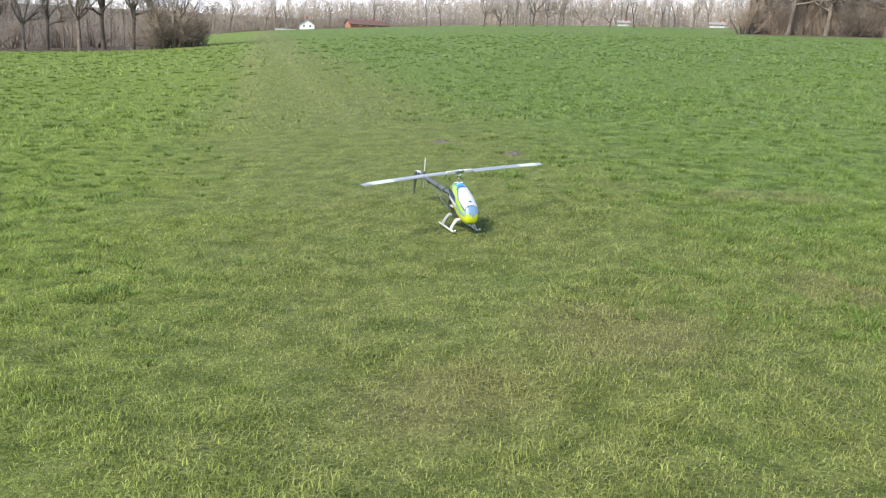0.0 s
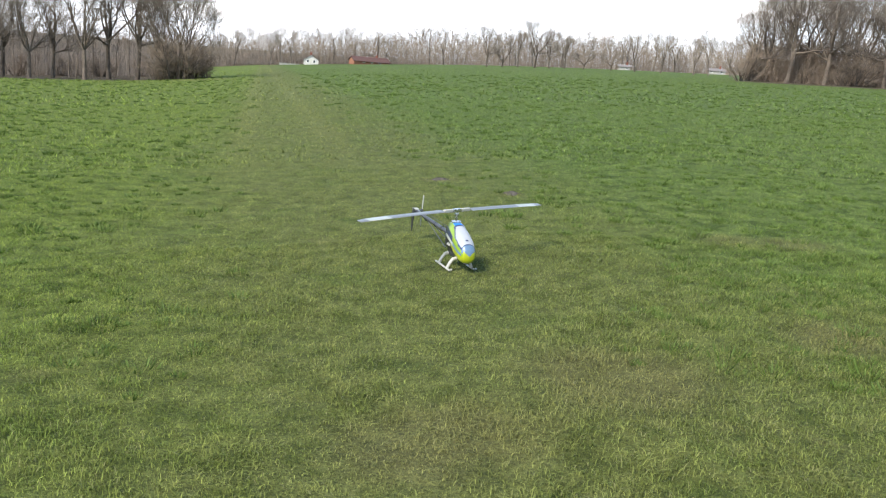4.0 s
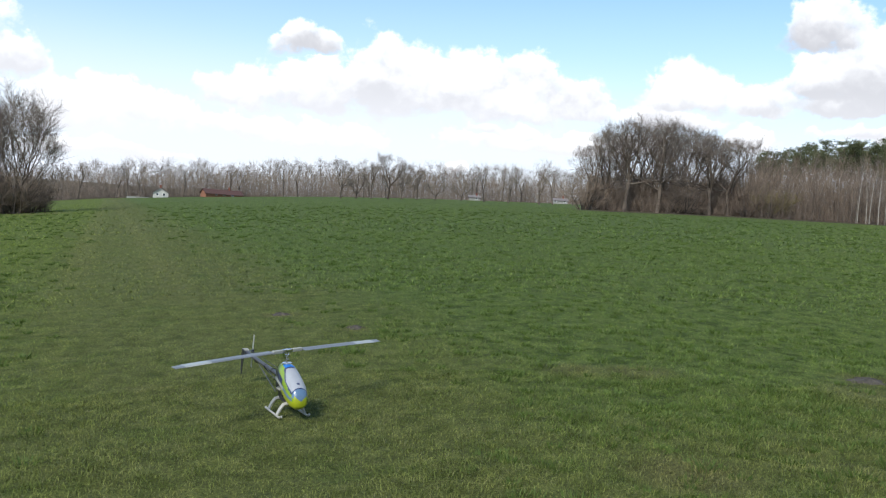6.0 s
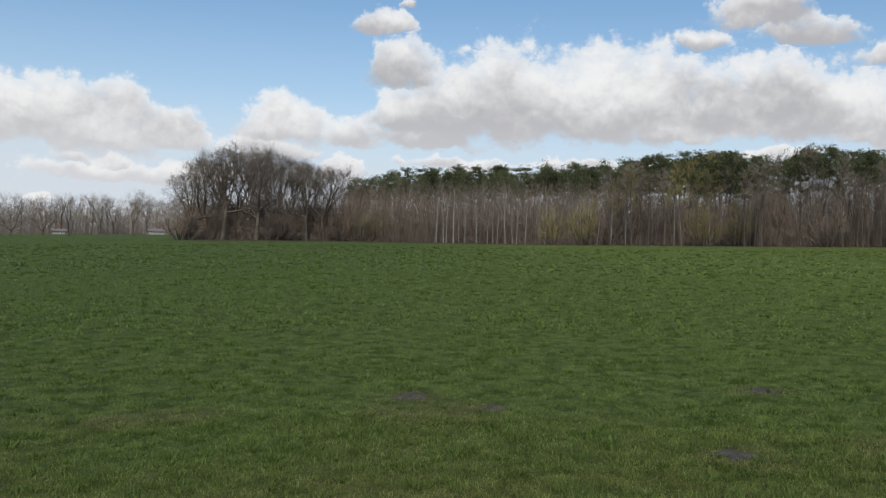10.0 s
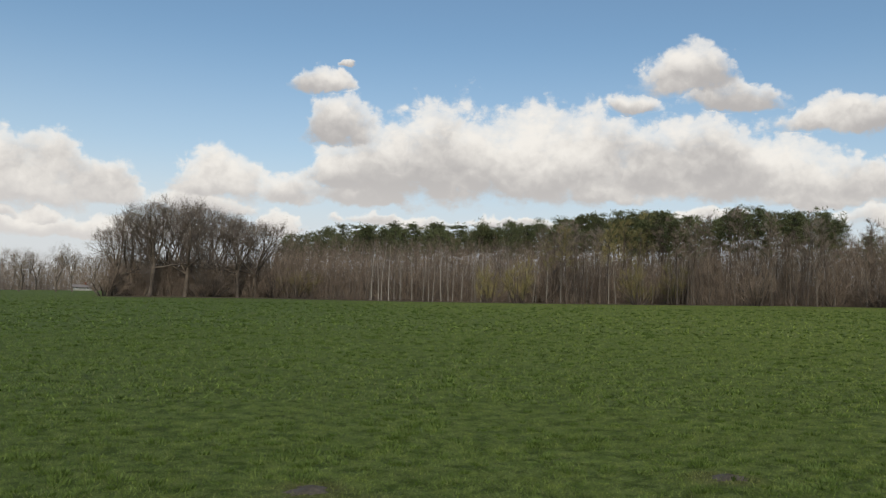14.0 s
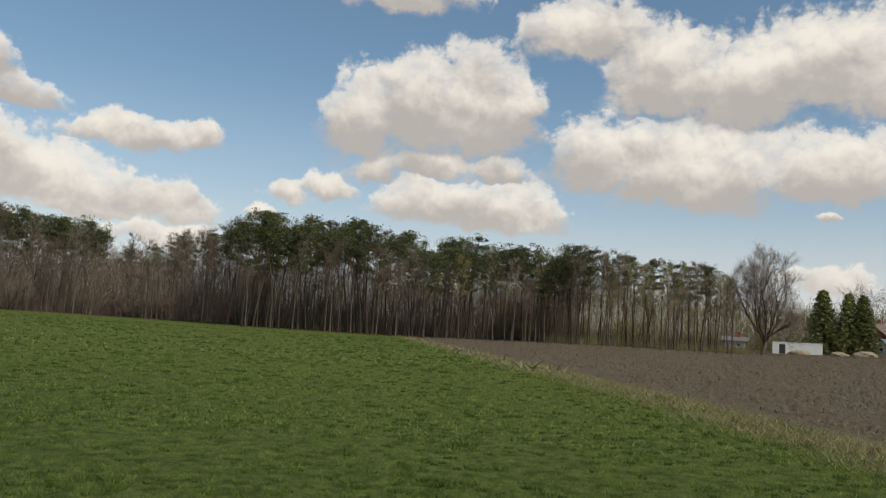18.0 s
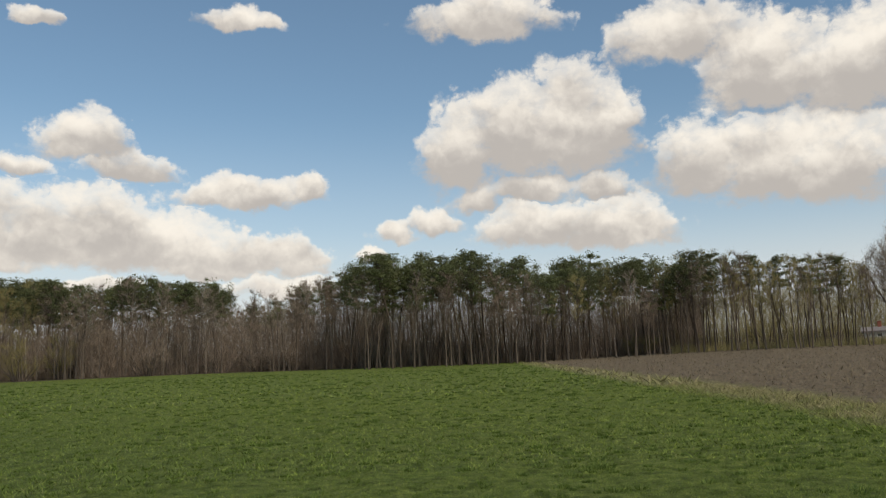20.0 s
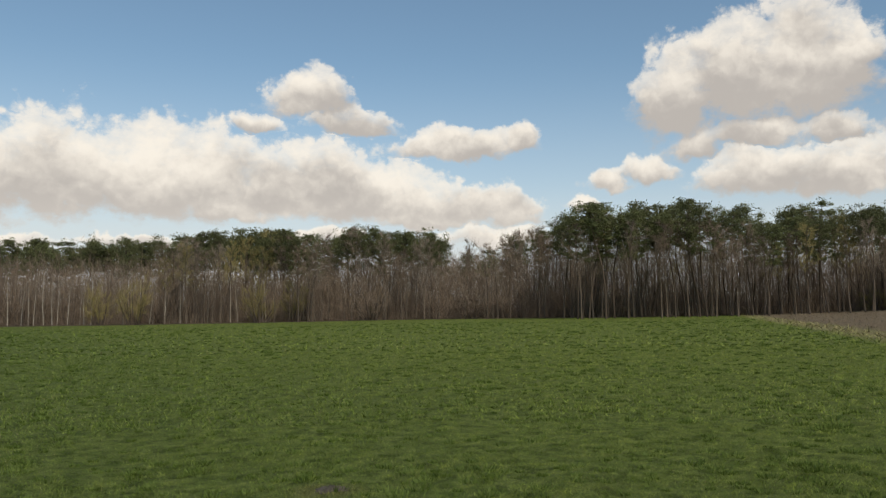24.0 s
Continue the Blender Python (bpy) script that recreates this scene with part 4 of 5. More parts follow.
def build_woods():
    needle_canopy("dark crowns of pines deeper in the wood", -30.0, -56, 160, 16, (3.6, 4.9), (4.9, 6.6), 105000, 3)
    needle_canopy("dark crowns of pines deeper in the wood", -54, -65, 142, 16, (5.7, 6.0), (6.5, 6.8), 24000, 4)
    needle_canopy("dark crowns of pines deeper in the wood", -72.5, -84, 128, 16, (6.9, 6.7), (8.2, 7.9), 34000, 5)
    needle_canopy("dark crowns of pines deeper in the wood", -84, -96, 128, 16, (6.2, 6.2), (7.5, 7.3), 30000, 6)
    wood_depth("far_wood", "distant pale brown wood", 15.8, -21, 296, 30, 0.3, (10.2,), 460, 100000, BARK_GREY, TWIG_PALE, 1)
    wood_depth("north_west_wood", "dark wood behind the oaks", 17.0, 33, 112, 34, 0.3, (0.6, 1.2), 190, 26000, BARK_OAK, TWIG_GREY, 2)
    wood_depth("oak_wood", "brown undergrowth between oaks", -19.6, -31, 139, 22, 0.2, (3.2, 4.0), 110, 44000, BARK_OAK, TWIG, 3)
    wood_depth("birch_wood", "brown young wood", -29.5, -48, 136, 24, 0.2, (4.9, 5.5), 240, 72000, BARK_GREY, TWIG, 4)
    wood_depth("mixed_wood", "brown mixed wood", -47, -58, 134, 26, 0.2, (5.2, 4.8), 150, 44000, BARK_OAK, TWIG, 9)
    wood_depth("east_wood", "brown mixed wood", -56, -75, 130, 30, 0.2, (5.6, 6.3), 230, 80000, BARK_OAK, TWIG, 5)
    wood_depth("pine_wood", "dark pine wood", -73, -95, 124, 36, 0.2, (6.4, 5.6), 260, 84000, BARK_OAK, TWIG, 6)
    wood_depth("south_wood", "thin sunlit wood", -93, -105.4, 116, 40, 0.2, (2.4, 2.1), 150, 15000, BARK_OAK, TWIG_OLIVE, 7)
    wood_depth("garden_wood", "far hedge and trees", -90, -120, 185, 24, 0.2, (6.6, 4.6), 220, 100000, BARK_GREY, TWIG_OLIVE, 8)


def build_trees():
    # wood to the north-west, with the big bush at its corner
    for az, d, top in ((18.6, 93, 4.5), (20.2, 95, 4.3), (21.6, 92, 3.6), (23.3, 97, 2.3), (24.6, 94, 2.6), (26.0, 97, 3.6), (27.6, 94, 3.2), (29.5, 96, 3.8)):
        oak(az, d, top, group="oaks of the north-west wood")
    plant(("corner_bush",), 16.1, 91, height_to(16.1, 91, 4.7), "tall dense leafless bush with many upright stems", "bush", "",
          lambda: oak_tree("tall_bush", 7, 11.0, 0.03, BARK_OAK, TWIG_GREY, 0.15, 0.36, 0.0, 15, 0.9, 5, 0.85, 6, True), 1.0)
    for az, high in ((14.6, 1.6), (15.2, 2.8), (15.8, 4.2), (16.4, 4.6), (17.0, 3.6), (17.6, 2.2)):
        bush(az, 90, high, 1.2, "low bramble thicket at the foot of the tall bush")
    for i in range(16):
        slim(17.4 + i * 0.85 + PLANT.uniform(-.3, .3), PLANT.uniform(104, 122), PLANT.uniform(0.6, 1.8), wide=1.3)
    for i in range(5):
        bush(18.2 + i * 2.3, PLANT.uniform(104, 116), PLANT.uniform(1.8, 3), 1.3)
    # far row to the north
    for i in range(78):
        az = 15.5 - i * 0.47 + PLANT.uniform(-.15, .15)
        far_tree(az, PLANT.uniform(292, 330), math.degrees(float(np.interp(az, RISE_A, RISE_B))) + 2.0 + PLANT.uniform(-.25, .25))
    for az, top in ((-3.6, 2.7), (-4.6, 2.3), (-5.6, 2.6), (-6.7, 3.3), (-7.6, 2.8), (-8.6, 2.5), (-9.8, 2.3), (-11.5, 2.4)):
        oak(az, 225, top, "dark spreading tree standing out of the far row", "trees before the far row")
    for az, top in ((-13.0, 3.2), (-14.6, 3.0), (-16.6, 3.7), (-17.5, 3.4), (-18.8, 3.1)):
        far_tree(az, 215, top, "leafless tree at the far end of the pasture")
    # oaks on the north-east corner
    for az, d, top in ((-19.9, 139, 4.9), (-20.9, 142, 5.7), (-22.0, 138, 6.6), (-23.1, 143, 6.2), (-24.1, 139, 6.7), (-25.1, 144, 6.3),
                       (-26.2, 141, 5.9), (-27.3, 138, 5.9), (-28.4, 140, 5.6), (-29.2, 146, 5.0),
                       (-21.4, 150, 5.7), (-23.4, 150, 6.0), (-25.6, 150, 5.5), (-27.8, 150, 5.2)):
        oak(az, d, top + 0.15, wide=1.15)
    for i in range(24):
        bush(-19.4 - i * 0.46, PLANT.uniform(137, 150), PLANT.uniform(3.0, 5.5), 1.2)
    # brown thicket, then young birches, with pines behind them
    for i in range(34):
        birch(-29.8 - i * 0.2 + PLANT.uniform(-.1, .1), PLANT.uniform(131, 146), PLANT.uniform(2.9, 4.0), "slim leafless sapling with grey stem", "saplings at the wood's edge", True)
    for i in range(84):
        birch(-35.2 - i * 0.22 + PLANT.uniform(-.12, .12), PLANT.uniform(129, 146), PLANT.uniform(3.7, 5.2), sapling=i % 3 == 1)
    for i in range(80):
        az = -30.3 - i * 0.31 + PLANT.uniform(-.3, .3)
        pine(az, PLANT.uniform(150, 172), skyline(az) + PLANT.uniform(-.7, .12))
    for i in range(30):
        bush(-30 - i * 1.0, PLANT.uniform(136, 160), PLANT.uniform(3, 5), 1.3, green=PLANT.random() < 0.2)
    for az in (-43.5, -45.4, -53.0, -55.2):
        bush(az, PLANT.uniform(128, 133), PLANT.uniform(4.0, 6.5), 0.8, "tall thicket tinged yellow-green by buds", "budding thickets", True)
    # mixed wood to the east
    for i in range(76):
        az = -46.5 - i * 0.35 + PLANT.uniform(-.25, .25)
        slim(az, PLANT.uniform(126, 152), skyline(az) + PLANT.uniform(-1.5, .05), green=az > -55 and PLANT.random() < 0.45)
    for i in range(30):
        az = -53.5 - i * 0.40 + PLANT.uniform(-.4, .4)
        pine(az, PLANT.uniform(134, 150), skyline(az) + PLANT.uniform(-1.0, .1))
    for i in range(10):
        az = -66.0 - i * 0.6
        pine(az, PLANT.uniform(138, 150), skyline(az) + PLANT.uniform(-1.6, -.3))
    for i in range(34):
        birch(-53.5 - i * 0.58 + PLANT.uniform(-.2, .2), PLANT.uniform(121, 132), PLANT.uniform(3.6, 5.6), "slim leafless sapling with grey stem", "saplings at the wood's edge", True)
    for i in range(20):
        bush(-60 - i * 1.1, PLANT.uniform(126, 146), PLANT.uniform(3, 5), 1.3)
    # pines to the south-east
    for i in range(52):
        az = -72.3 - i * 0.44 + PLANT.uniform(-.3, .3)
        pine(az, PLANT.uniform(112, 134), skyline(az) + PLANT.uniform(-1.3, .12))
    for i in range(66):
        az = -73.5 - i * 0.33 + PLANT.uniform(-.3, .3)
        slim(az, PLANT.uniform(110, 132), skyline(az) + PLANT.uniform(-2.2, -.2), green=PLANT.random() < (0.1 if i < 40 else 0.5))
    for i in range(46):
        az = -94.0 - i * 0.235 + PLANT.uniform(-.2, .2)
        slim(az, PLANT.uniform(106, 130), skyline(az) + PLANT.uniform(-1.6, .1), "leafless tree tinged green by opening buds", green=i % 3 != 0)
    for az in (-94.6, -95.6, -96.8, -98.1, -99.3, -101.0, -101.9, -102.6):
        pine(az, 112 + (az * 7) % 9, skyline(az) + PLANT.uniform(-.6, .1))
    for i in range(16):
        bush(-74 - i * 1.9, PLANT.uniform(120, 140), PLANT.uniform(2.5, 4.5), 1.3, green=i > 8)
    plant(("lone",), -106.2, 118, height_to(-106.2, 118, 8.15), "single leafless tree with a wide round crown of fine twigs", "tree", "",
          lambda: oak_tree("lone_tree", 301, 14.0, 0.17, BARK_OAK, TWIG_PALE, 0.22, 0.31, 0.12, 14, 1.15, 6, 0.9, 6, True), 1.0)
    for i in range(7):
        far_tree(-111.5 - i * 1.1, PLANT.uniform(196, 210), 6.3 + PLANT.uniform(-.5, .4), "leafless tree behind the brick house", "trees behind the houses")


build_trees()
build_woods()

# ---- the model helicopter ----
NEON = plain("neon_yellow_paint", (0.20, 0.31, 0.010), 0.45, vary=0.05, coat=0.5)
LEMON = plain("bright_yellow_paint", (0.33, 0.37, 0.010), 0.45, vary=0.05, coat=0.5)
WHITE_GLOSS = plain("white_gloss_paint", (0.36, 0.36, 0.325), 0.4, vary=0.04, coat=0.4)
SCREEN = plain("pale_screen_paint", (0.34, 0.35, 0.365), 0.35, vary=0.05, coat=0.2)
SILVER_GREY = plain("silver_blue_paint", (0.10, 0.17, 0.26), 0.3, vary=0.06, coat=0.3)
BLUE_GLOSS = plain("blue_gloss_paint", (0.02, 0.16, 0.50), 0.25, vary=0.06, coat=0.5)
NAVY_GLOSS = plain("dark_blue_paint", (0.02, 0.03, 0.09), 0.3, vary=0.06, coat=0.4)
CARBON = plain("carbon_plate", (0.018, 0.018, 0.02), 0.4, vary=0.2, scale=60)
GREY_TUBE = plain("dark_grey_tube", (0.06, 0.06, 0.065), 0.35, metal=0.3)
STEEL = plain("bright_metal", (0.62, 0.62, 0.63), 0.25, metal=1.0, vary=0.05)
CREAM = plain("cream_plastic", (0.38, 0.365, 0.315), 0.45, vary=0.05)
BLADE_GREY = plain("grey_blade", (0.16, 0.165, 0.17), 0.35, vary=0.06)
BATTERY = plain("pale_battery_wrap", (0.62, 0.66, 0.68), 0.5, vary=0.08)


def solid(name, bm, mat, parent, label=""):
    me = bpy.data.meshes.new(name)
    bmesh.ops.recalc_face_normals(bm, faces=bm.faces)
    bm.to_mesh(me)
    bm.free()
    me.materials.append(mat)
    return child(name, me, parent, label)


def slab(size, at_point=(0, 0, 0), bevel=0.003, turn=None):
    bm = bmesh.new()
    bmesh.ops.create_cube(bm, size=1.0)
    bmesh.ops.scale(bm, vec=size, verts=bm.verts)
    if bevel:
        bmesh.ops.bevel(bm, geom=bm.edges[:], offset=bevel, segments=2, affect="EDGES", profile=0.6)
    if turn is not None:
        bmesh.ops.rotate(bm, matrix=turn, verts=bm.verts)
    bmesh.ops.translate(bm, vec=at_point, verts=bm.verts)
    return bm


def rod(points, radii, sides=10):
    """A capped tube along points."""
    shape = Shape()
    points = [Vector(p) for p in points]
    shape.tube(points, radii if isinstance(radii, (list, tuple)) else [radii] * len(points), sides)
    bm = bmesh.new()
    verts = [bm.verts.new(v) for v in shape.v]
    for f in shape.f:
        bm.faces.new([verts[i] for i in f])
    bm.faces.new(verts[:sides][::-1])
    bm.faces.new(verts[-sides:])
    return bm


def disc(radius, thick, at_point, axis="Z", sides=24, bevel=0.002):
    bm = bmesh.new()
    bmesh.ops.create_cone(bm, cap_ends=True, segments=sides, radius1=radius, radius2=radius, depth=thick)
    if bevel:
        bmesh.ops.bevel(bm, geom=[e for e in bm.edges if len(e.link_faces) == 2 and any(len(f.verts) > 4 for f in e.link_faces)], offset=bevel, segments=2, affect="EDGES")
    if axis == "Y":
        bmesh.ops.rotate(bm, matrix=Matrix.Rotation(radians(90), 3, "X"), verts=bm.verts)
    if axis == "X":
        bmesh.ops.rotate(bm, matrix=Matrix.Rotation(radians(90), 3, "Y"), verts=bm.verts)
    bmesh.ops.translate(bm, vec=at_point, verts=bm.verts)
    return bm


CANOPY = [(-0.075, 0.266, 0.046, 0.036), (-0.05, 0.264, 0.070, 0.052), (0.0, 0.254, 0.090, 0.062), (0.06, 0.232, 0.103, 0.068), (0.12, 0.207, 0.105, 0.070),
          (0.18, 0.186, 0.100, 0.070), (0.225, 0.170, 0.092, 0.069), (0.262, 0.158, 0.080, 0.063), (0.288, 0.150, 0.065, 0.055), (0.307, 0.144, 0.044, 0.040), (0.316, 0.142, 0.0004, 0.0004)]


def canopy_panels(parent):
    """The moulded hood, split into its painted fields."""
    around, fine = 64, []
    for a, c in zip(CANOPY, CANOPY[1:]):
        for i in range(4):
            fine.append(tuple(p + (q - p) * i / 4 for p, q in zip(a, c)))
    fine.append(CANOPY[-1])
    fields = {"hood_side": Shape(), "windscreen": Shape(), "roof_panel": Shape(), "waist_stripe": Shape(), "chin": Shape(), "screen_frame": Shape(), "rear_cheek": Shape(), "side_flash": Shape()}
    ring = []
    for x, z, hh, hw in fine:
        row = []
        for k in range(around):
            t = 2 * math.pi * k / around
            c, s = math.cos(t), math.sin(t)
            row.append(Vector((x, hw * math.copysign(abs(s) ** 0.85, s), z + hh * math.copysign(abs(c) ** 0.85, c))))
        ring.append(row)
    for i in range(len(fine) - 1):
        x = (fine[i][0] + fine[i + 1][0]) / 2
        for k in range(around):
            t = 360 * (k + 0.5) / around
            t = min(t, 360 - t)
            screen = 28 + 26 * min(1.0, max(0.0, (x - 0.09) / 0.07)) if x < 0.2 else 54 + 60 * (x - 0.2)
            if t < screen and 0.09 < x < 0.272:
                where = "windscreen"
            elif t < screen + 9 and 0.075 < x < 0.280:
                where = "screen_frame"
            elif t < 30 and 0.015 < x <= 0.068:
                where = "roof_panel"
            elif t < 80 and 0.280 <= x < 0.297 or t < 58 and x >= 0.297 or 84 < t < 96 and 0.12 < x < 0.285:
                where = "waist_stripe"
            elif t >= 104 and x < 0.07:
                where = "rear_cheek"
            elif 66 < t < 104 and x <= 0.12:
                where = "side_flash"
            elif t >= 96 or x >= 0.297:
                where = "chin"
            else:
                where = "hood_side"
            shape = fields[where]
            base = len(shape.v)
            shape.v += [ring[i][k], ring[i][(k + 1) % around], ring[i + 1][(k + 1) % around], ring[i + 1][k]]
            shape.f.append((base, base + 3, base + 2, base + 1))
    looks = {"hood_side": (NEON, "neon yellow-green hood side"), "windscreen": (SCREEN, "pale grey painted windscreen"), "roof_panel": (BLUE_GLOSS, "blue roof panel"),
             "waist_stripe": (SILVER_GREY, "silver-blue stripe"), "chin": (LEMON, "bright yellow chin"), "screen_frame": (NAVY_GLOSS, "dark blue screen border"), "rear_cheek": (CARBON, "black rear cheek"), "side_flash": (NAVY_GLOSS, "dark blue side flash")}
    for name, shape in fields.items():
        bm = bmesh.new()
        verts = [bm.verts.new(v) for v in shape.v]
        for f in shape.f:
            bm.faces.new([verts[q] for q in f])
        bmesh.ops.remove_doubles(bm, verts=bm.verts, dist=0.0004)
        for f in bm.faces:
            f.smooth = True
        solid(name, bm, looks[name][0], parent, looks[name][1])
    # white flashes on the cheeks and the brow
    for side in (-1, 1):
        solid("cheek_flash", slab((0.16, 0.004, 0.022), (0.06, side * 0.070, 0.218), 0.0015, Matrix.Rotation(radians(18), 3, "Y")), WHITE_GLOSS, parent, "white flash")
    solid("screen_badge", slab((0.016, 0.020, 0.003), (0.248, 0, 0.2478), 0.001, Matrix.Rotation(radians(24), 3, "Y")), NAVY_GLOSS, parent, "small dark badge")


def main_blade(parent, way):
    """One rotor blade with an aerofoil section, root to tip along way (+1 or -1)."""
    blade = None
    for name, r0, r1, mat, label in (("main_blade", 0.125, 0.62, BLADE_GREY, "grey main rotor blade"), ("blade_tip", 0.62, 0.81, WHITE_GLOSS, "white blade tip"),
                                     ("blade_end", 0.81, 0.88, BLADE_GREY, "grey blade end")):
        bm = bmesh.new()
        rings = []
        for r in (r0, (r0 + r1) / 2, r1):
            droop = -0.012 * (r / 0.83) ** 2
            chord = 0.068 if r < 0.84 else 0.055
            section = [(0.35, 0.0), (0.25, 0.055), (0.0, 0.07), (-0.35, 0.03), (-0.65, 0.004), (-0.35, -0.02), (0.0, -0.045), (0.25, -0.04)]
            rings.append([bm.verts.new((way * r, way * c * chord, droop + z * chord + way * c * chord * 0.10)) for c, z in section])
        for a, c in zip(rings, rings[1:]):
            for k in range(8):
                bm.faces.new((a[k], a[(k + 1) % 8], c[(k + 1) % 8], c[k]))
        bm.faces.new(rings[0])
        bm.faces.new(rings[-1][::-1])
        ob = solid(name, bm, mat, blade or parent, label)
        blade = blade or ob
    return blade


def build_helicopter():
    heli = tagged(new("model_helicopter"), "neon yellow and white radio-controlled model helicopter standing on grass", "model helicopter")
    x, y = 0.335, 6.47
    heli.matrix_basis = pose(x, y, float(ground_z(x, y)) + 0.012, 2.0, 0, -72)
    canopy_panels(heli)
    # chassis
    for side in (-1, 1):
        bm = slab((0.23, 0.003, 0.15), (-0.005, side * 0.033, 0.205), 0.001)
        solid("side_plate", bm, CARBON, heli, "black carbon side plate")
        solid("lower_plate", slab((0.19, 0.003, 0.055), (0.03, side * 0.030, 0.110), 0.001), CARBON, heli, "black carbon side plate")
        solid("servo", slab((0.040, 0.020, 0.038), (-0.055, side * 0.047, 0.235), 0.003), GREY_TUBE, heli)
        solid("battery_strap", slab((0.014, 0.004, 0.050), (0.05, side * 0.040, 0.140), 0.001), CARBON, heli)
    solid("battery", slab((0.17, 0.048, 0.046), (0.09, 0, 0.132), 0.004), BATTERY, heli, "pale wrapped battery pack")
    solid("motor", disc(0.027, 0.055, (0.045, 0, 0.195)), STEEL, heli, "metal motor can")
    solid("main_gear", disc(0.065, 0.010, (0.0, 0, 0.165), sides=40), CREAM, heli, "cream main gear")
    solid("speed_controller", slab((0.07, 0.04, 0.02), (0.16, 0, 0.165), 0.003), CARBON, heli)
    solid("bearing_block", slab((0.05, 0.055, 0.022), (0.0, 0, 0.285), 0.003), STEEL, heli)
    solid("tail_clamp", slab((0.075, 0.062, 0.052), (-0.115, 0, 0.222), 0.008), NAVY_GLOSS, heli, "dark blue boom clamp")
    # tail
    solid("tail_boom", rod([(-0.09, 0, 0.222), (-0.5, 0, 0.228), (-0.985, 0, 0.236)], 0.0155, 14), GREY_TUBE, heli, "dark grey tail boom")
    for t in (0.30, 0.46, 0.70):
        solid("boom_clip", disc(0.0195, 0.018, (-t, 0, 0.2255), "X", 16, 0.001), CARBON, heli)
    for side in (-1, 1):
        solid("tail_strut", rod([(-0.10, side * 0.038, 0.118), (-0.62, side * 0.010, 0.214)], 0.0038, 8), GREY_TUBE, heli, "thin dark tail strut")
    solid("tail_pushrod", rod([(-0.05, 0.03, 0.245), (-0.96, 0.020, 0.257)], 0.0025, 6), CARBON, heli)
    fin = bmesh.new()
    outline = [(-0.955, 0.262), (-1.005, 0.262), (-1.02, 0.215), (-1.035, 0.085), (-1.022, 0.055), (-1.008, 0.060), (-0.985, 0.14), (-0.950, 0.205)]
    a = [fin.verts.new((px, -0.030, pz)) for px, pz in outline]
    c = [fin.verts.new((px, -0.026, pz)) for px, pz in outline]
    fin.faces.new(a)
    fin.faces.new(c[::-1])
    for k in range(len(a)):
        fin.faces.new((a[k], c[k], c[(k + 1) % len(a)], a[(k + 1) % len(a)]))
    solid("tail_fin", fin, CARBON, heli, "black vertical tail fin")
    solid("tail_gearbox", slab((0.055, 0.046, 0.044), (-1.0, -0.004, 0.238), 0.006), CREAM, heli, "white tail gearbox")
    solid("tail_shaft", rod([(-1.005, 0.0, 0.238), (-1.005, 0.062, 0.238)], 0.005, 8), STEEL, heli)
    solid("tail_hub", slab((0.024, 0.018, 0.024), (-1.005, 0.055, 0.238), 0.003), CARBON, heli)
    for way in (-1, 1):
        turn = Matrix.Rotation(radians(12), 3, "Y")
        bm = slab((0.026, 0.003, 0.118), (0, 0, way * 0.078), 0.0012)
        bmesh.ops.rotate(bm, matrix=turn, verts=bm.verts)
        bmesh.ops.translate(bm, vec=(-1.005, 0.055, 0.238), verts=bm.verts)
        solid("tail_blade", bm, WHITE_GLOSS, heli, "white tail rotor blade")
    # landing gear
    for px in (-0.055, 0.125):
        for side in (-1, 1):
            pts = [(px, side * 0.028, 0.088), (px, side * 0.055, 0.083), (px, side * 0.078, 0.055), (px - 0.004, side * 0.098, 0.012)]
            bm = rod(pts, [0.012, 0.012, 0.011, 0.010], 8)
            bmesh.ops.scale(bm, vec=(1.5, 1, 1), space=Matrix.Translation((-px, 0, 0)), verts=bm.verts)
            solid("gear_strut", bm, CREAM, heli, "cream-white bent landing strut")
    for side in (-1, 1):
        solid("skid", rod([(-0.135, side * 0.098, 0.008), (0.16, side * 0.098, 0.008), (0.19, side * 0.098, 0.012), (0.215, side * 0.098, 0.026)], 0.0075, 10), CREAM, heli, "cream-white skid tube")
    # rotor head
    for z, wide in ((0.362, 0.013), (0.392, 0.019)):
        solid("mast_collar", disc(wide, 0.014, (0, 0, z), sides=18, bevel=0.001), STEEL, heli, "bright metal collar on the mast")
    solid("main_shaft", rod([(0, 0, 0.17), (0, 0, 0.437)], 0.008, 12), STEEL, heli)
    solid("swashplate", disc(0.036, 0.016, (0, 0, 0.335)), STEEL, heli, "metal swashplate")
    for k in range(3):
        t = radians(120 * k + 30)
        solid("control_link", rod([(math.cos(t) * 0.04, math.sin(t) * 0.04, 0.27), (math.cos(t) * 0.036, math.sin(t) * 0.036, 0.338)], 0.0025, 6), STEEL, heli)
    # the rotor's own turn: heading of the blades in the world, less the fuselage's heading
    spin = Matrix.Rotation(radians(39 + 72), 4, "Z")
    head = [solid("rotor_head", slab((0.075, 0.030, 0.026), (0, 0, 0), 0.004), STEEL, heli, "metal rotor head block")]
    for way in (-1, 1):
        head.append(solid("blade_grip", slab((0.085, 0.026, 0.024), (way * 0.085, 0, 0), 0.006), CREAM, heli, "white blade grip"))
        head.append(solid("grip_bolt", disc(0.005, 0.030, (way * 0.118, 0, 0), sides=10, bevel=0), STEEL, heli))
        head.append(solid("head_link", rod([(way * 0.03, way * 0.036, -0.07), (way * 0.06, way * 0.040, 0.0)], 0.0025, 6), STEEL, heli))
        head.append(main_blade(heli, way))
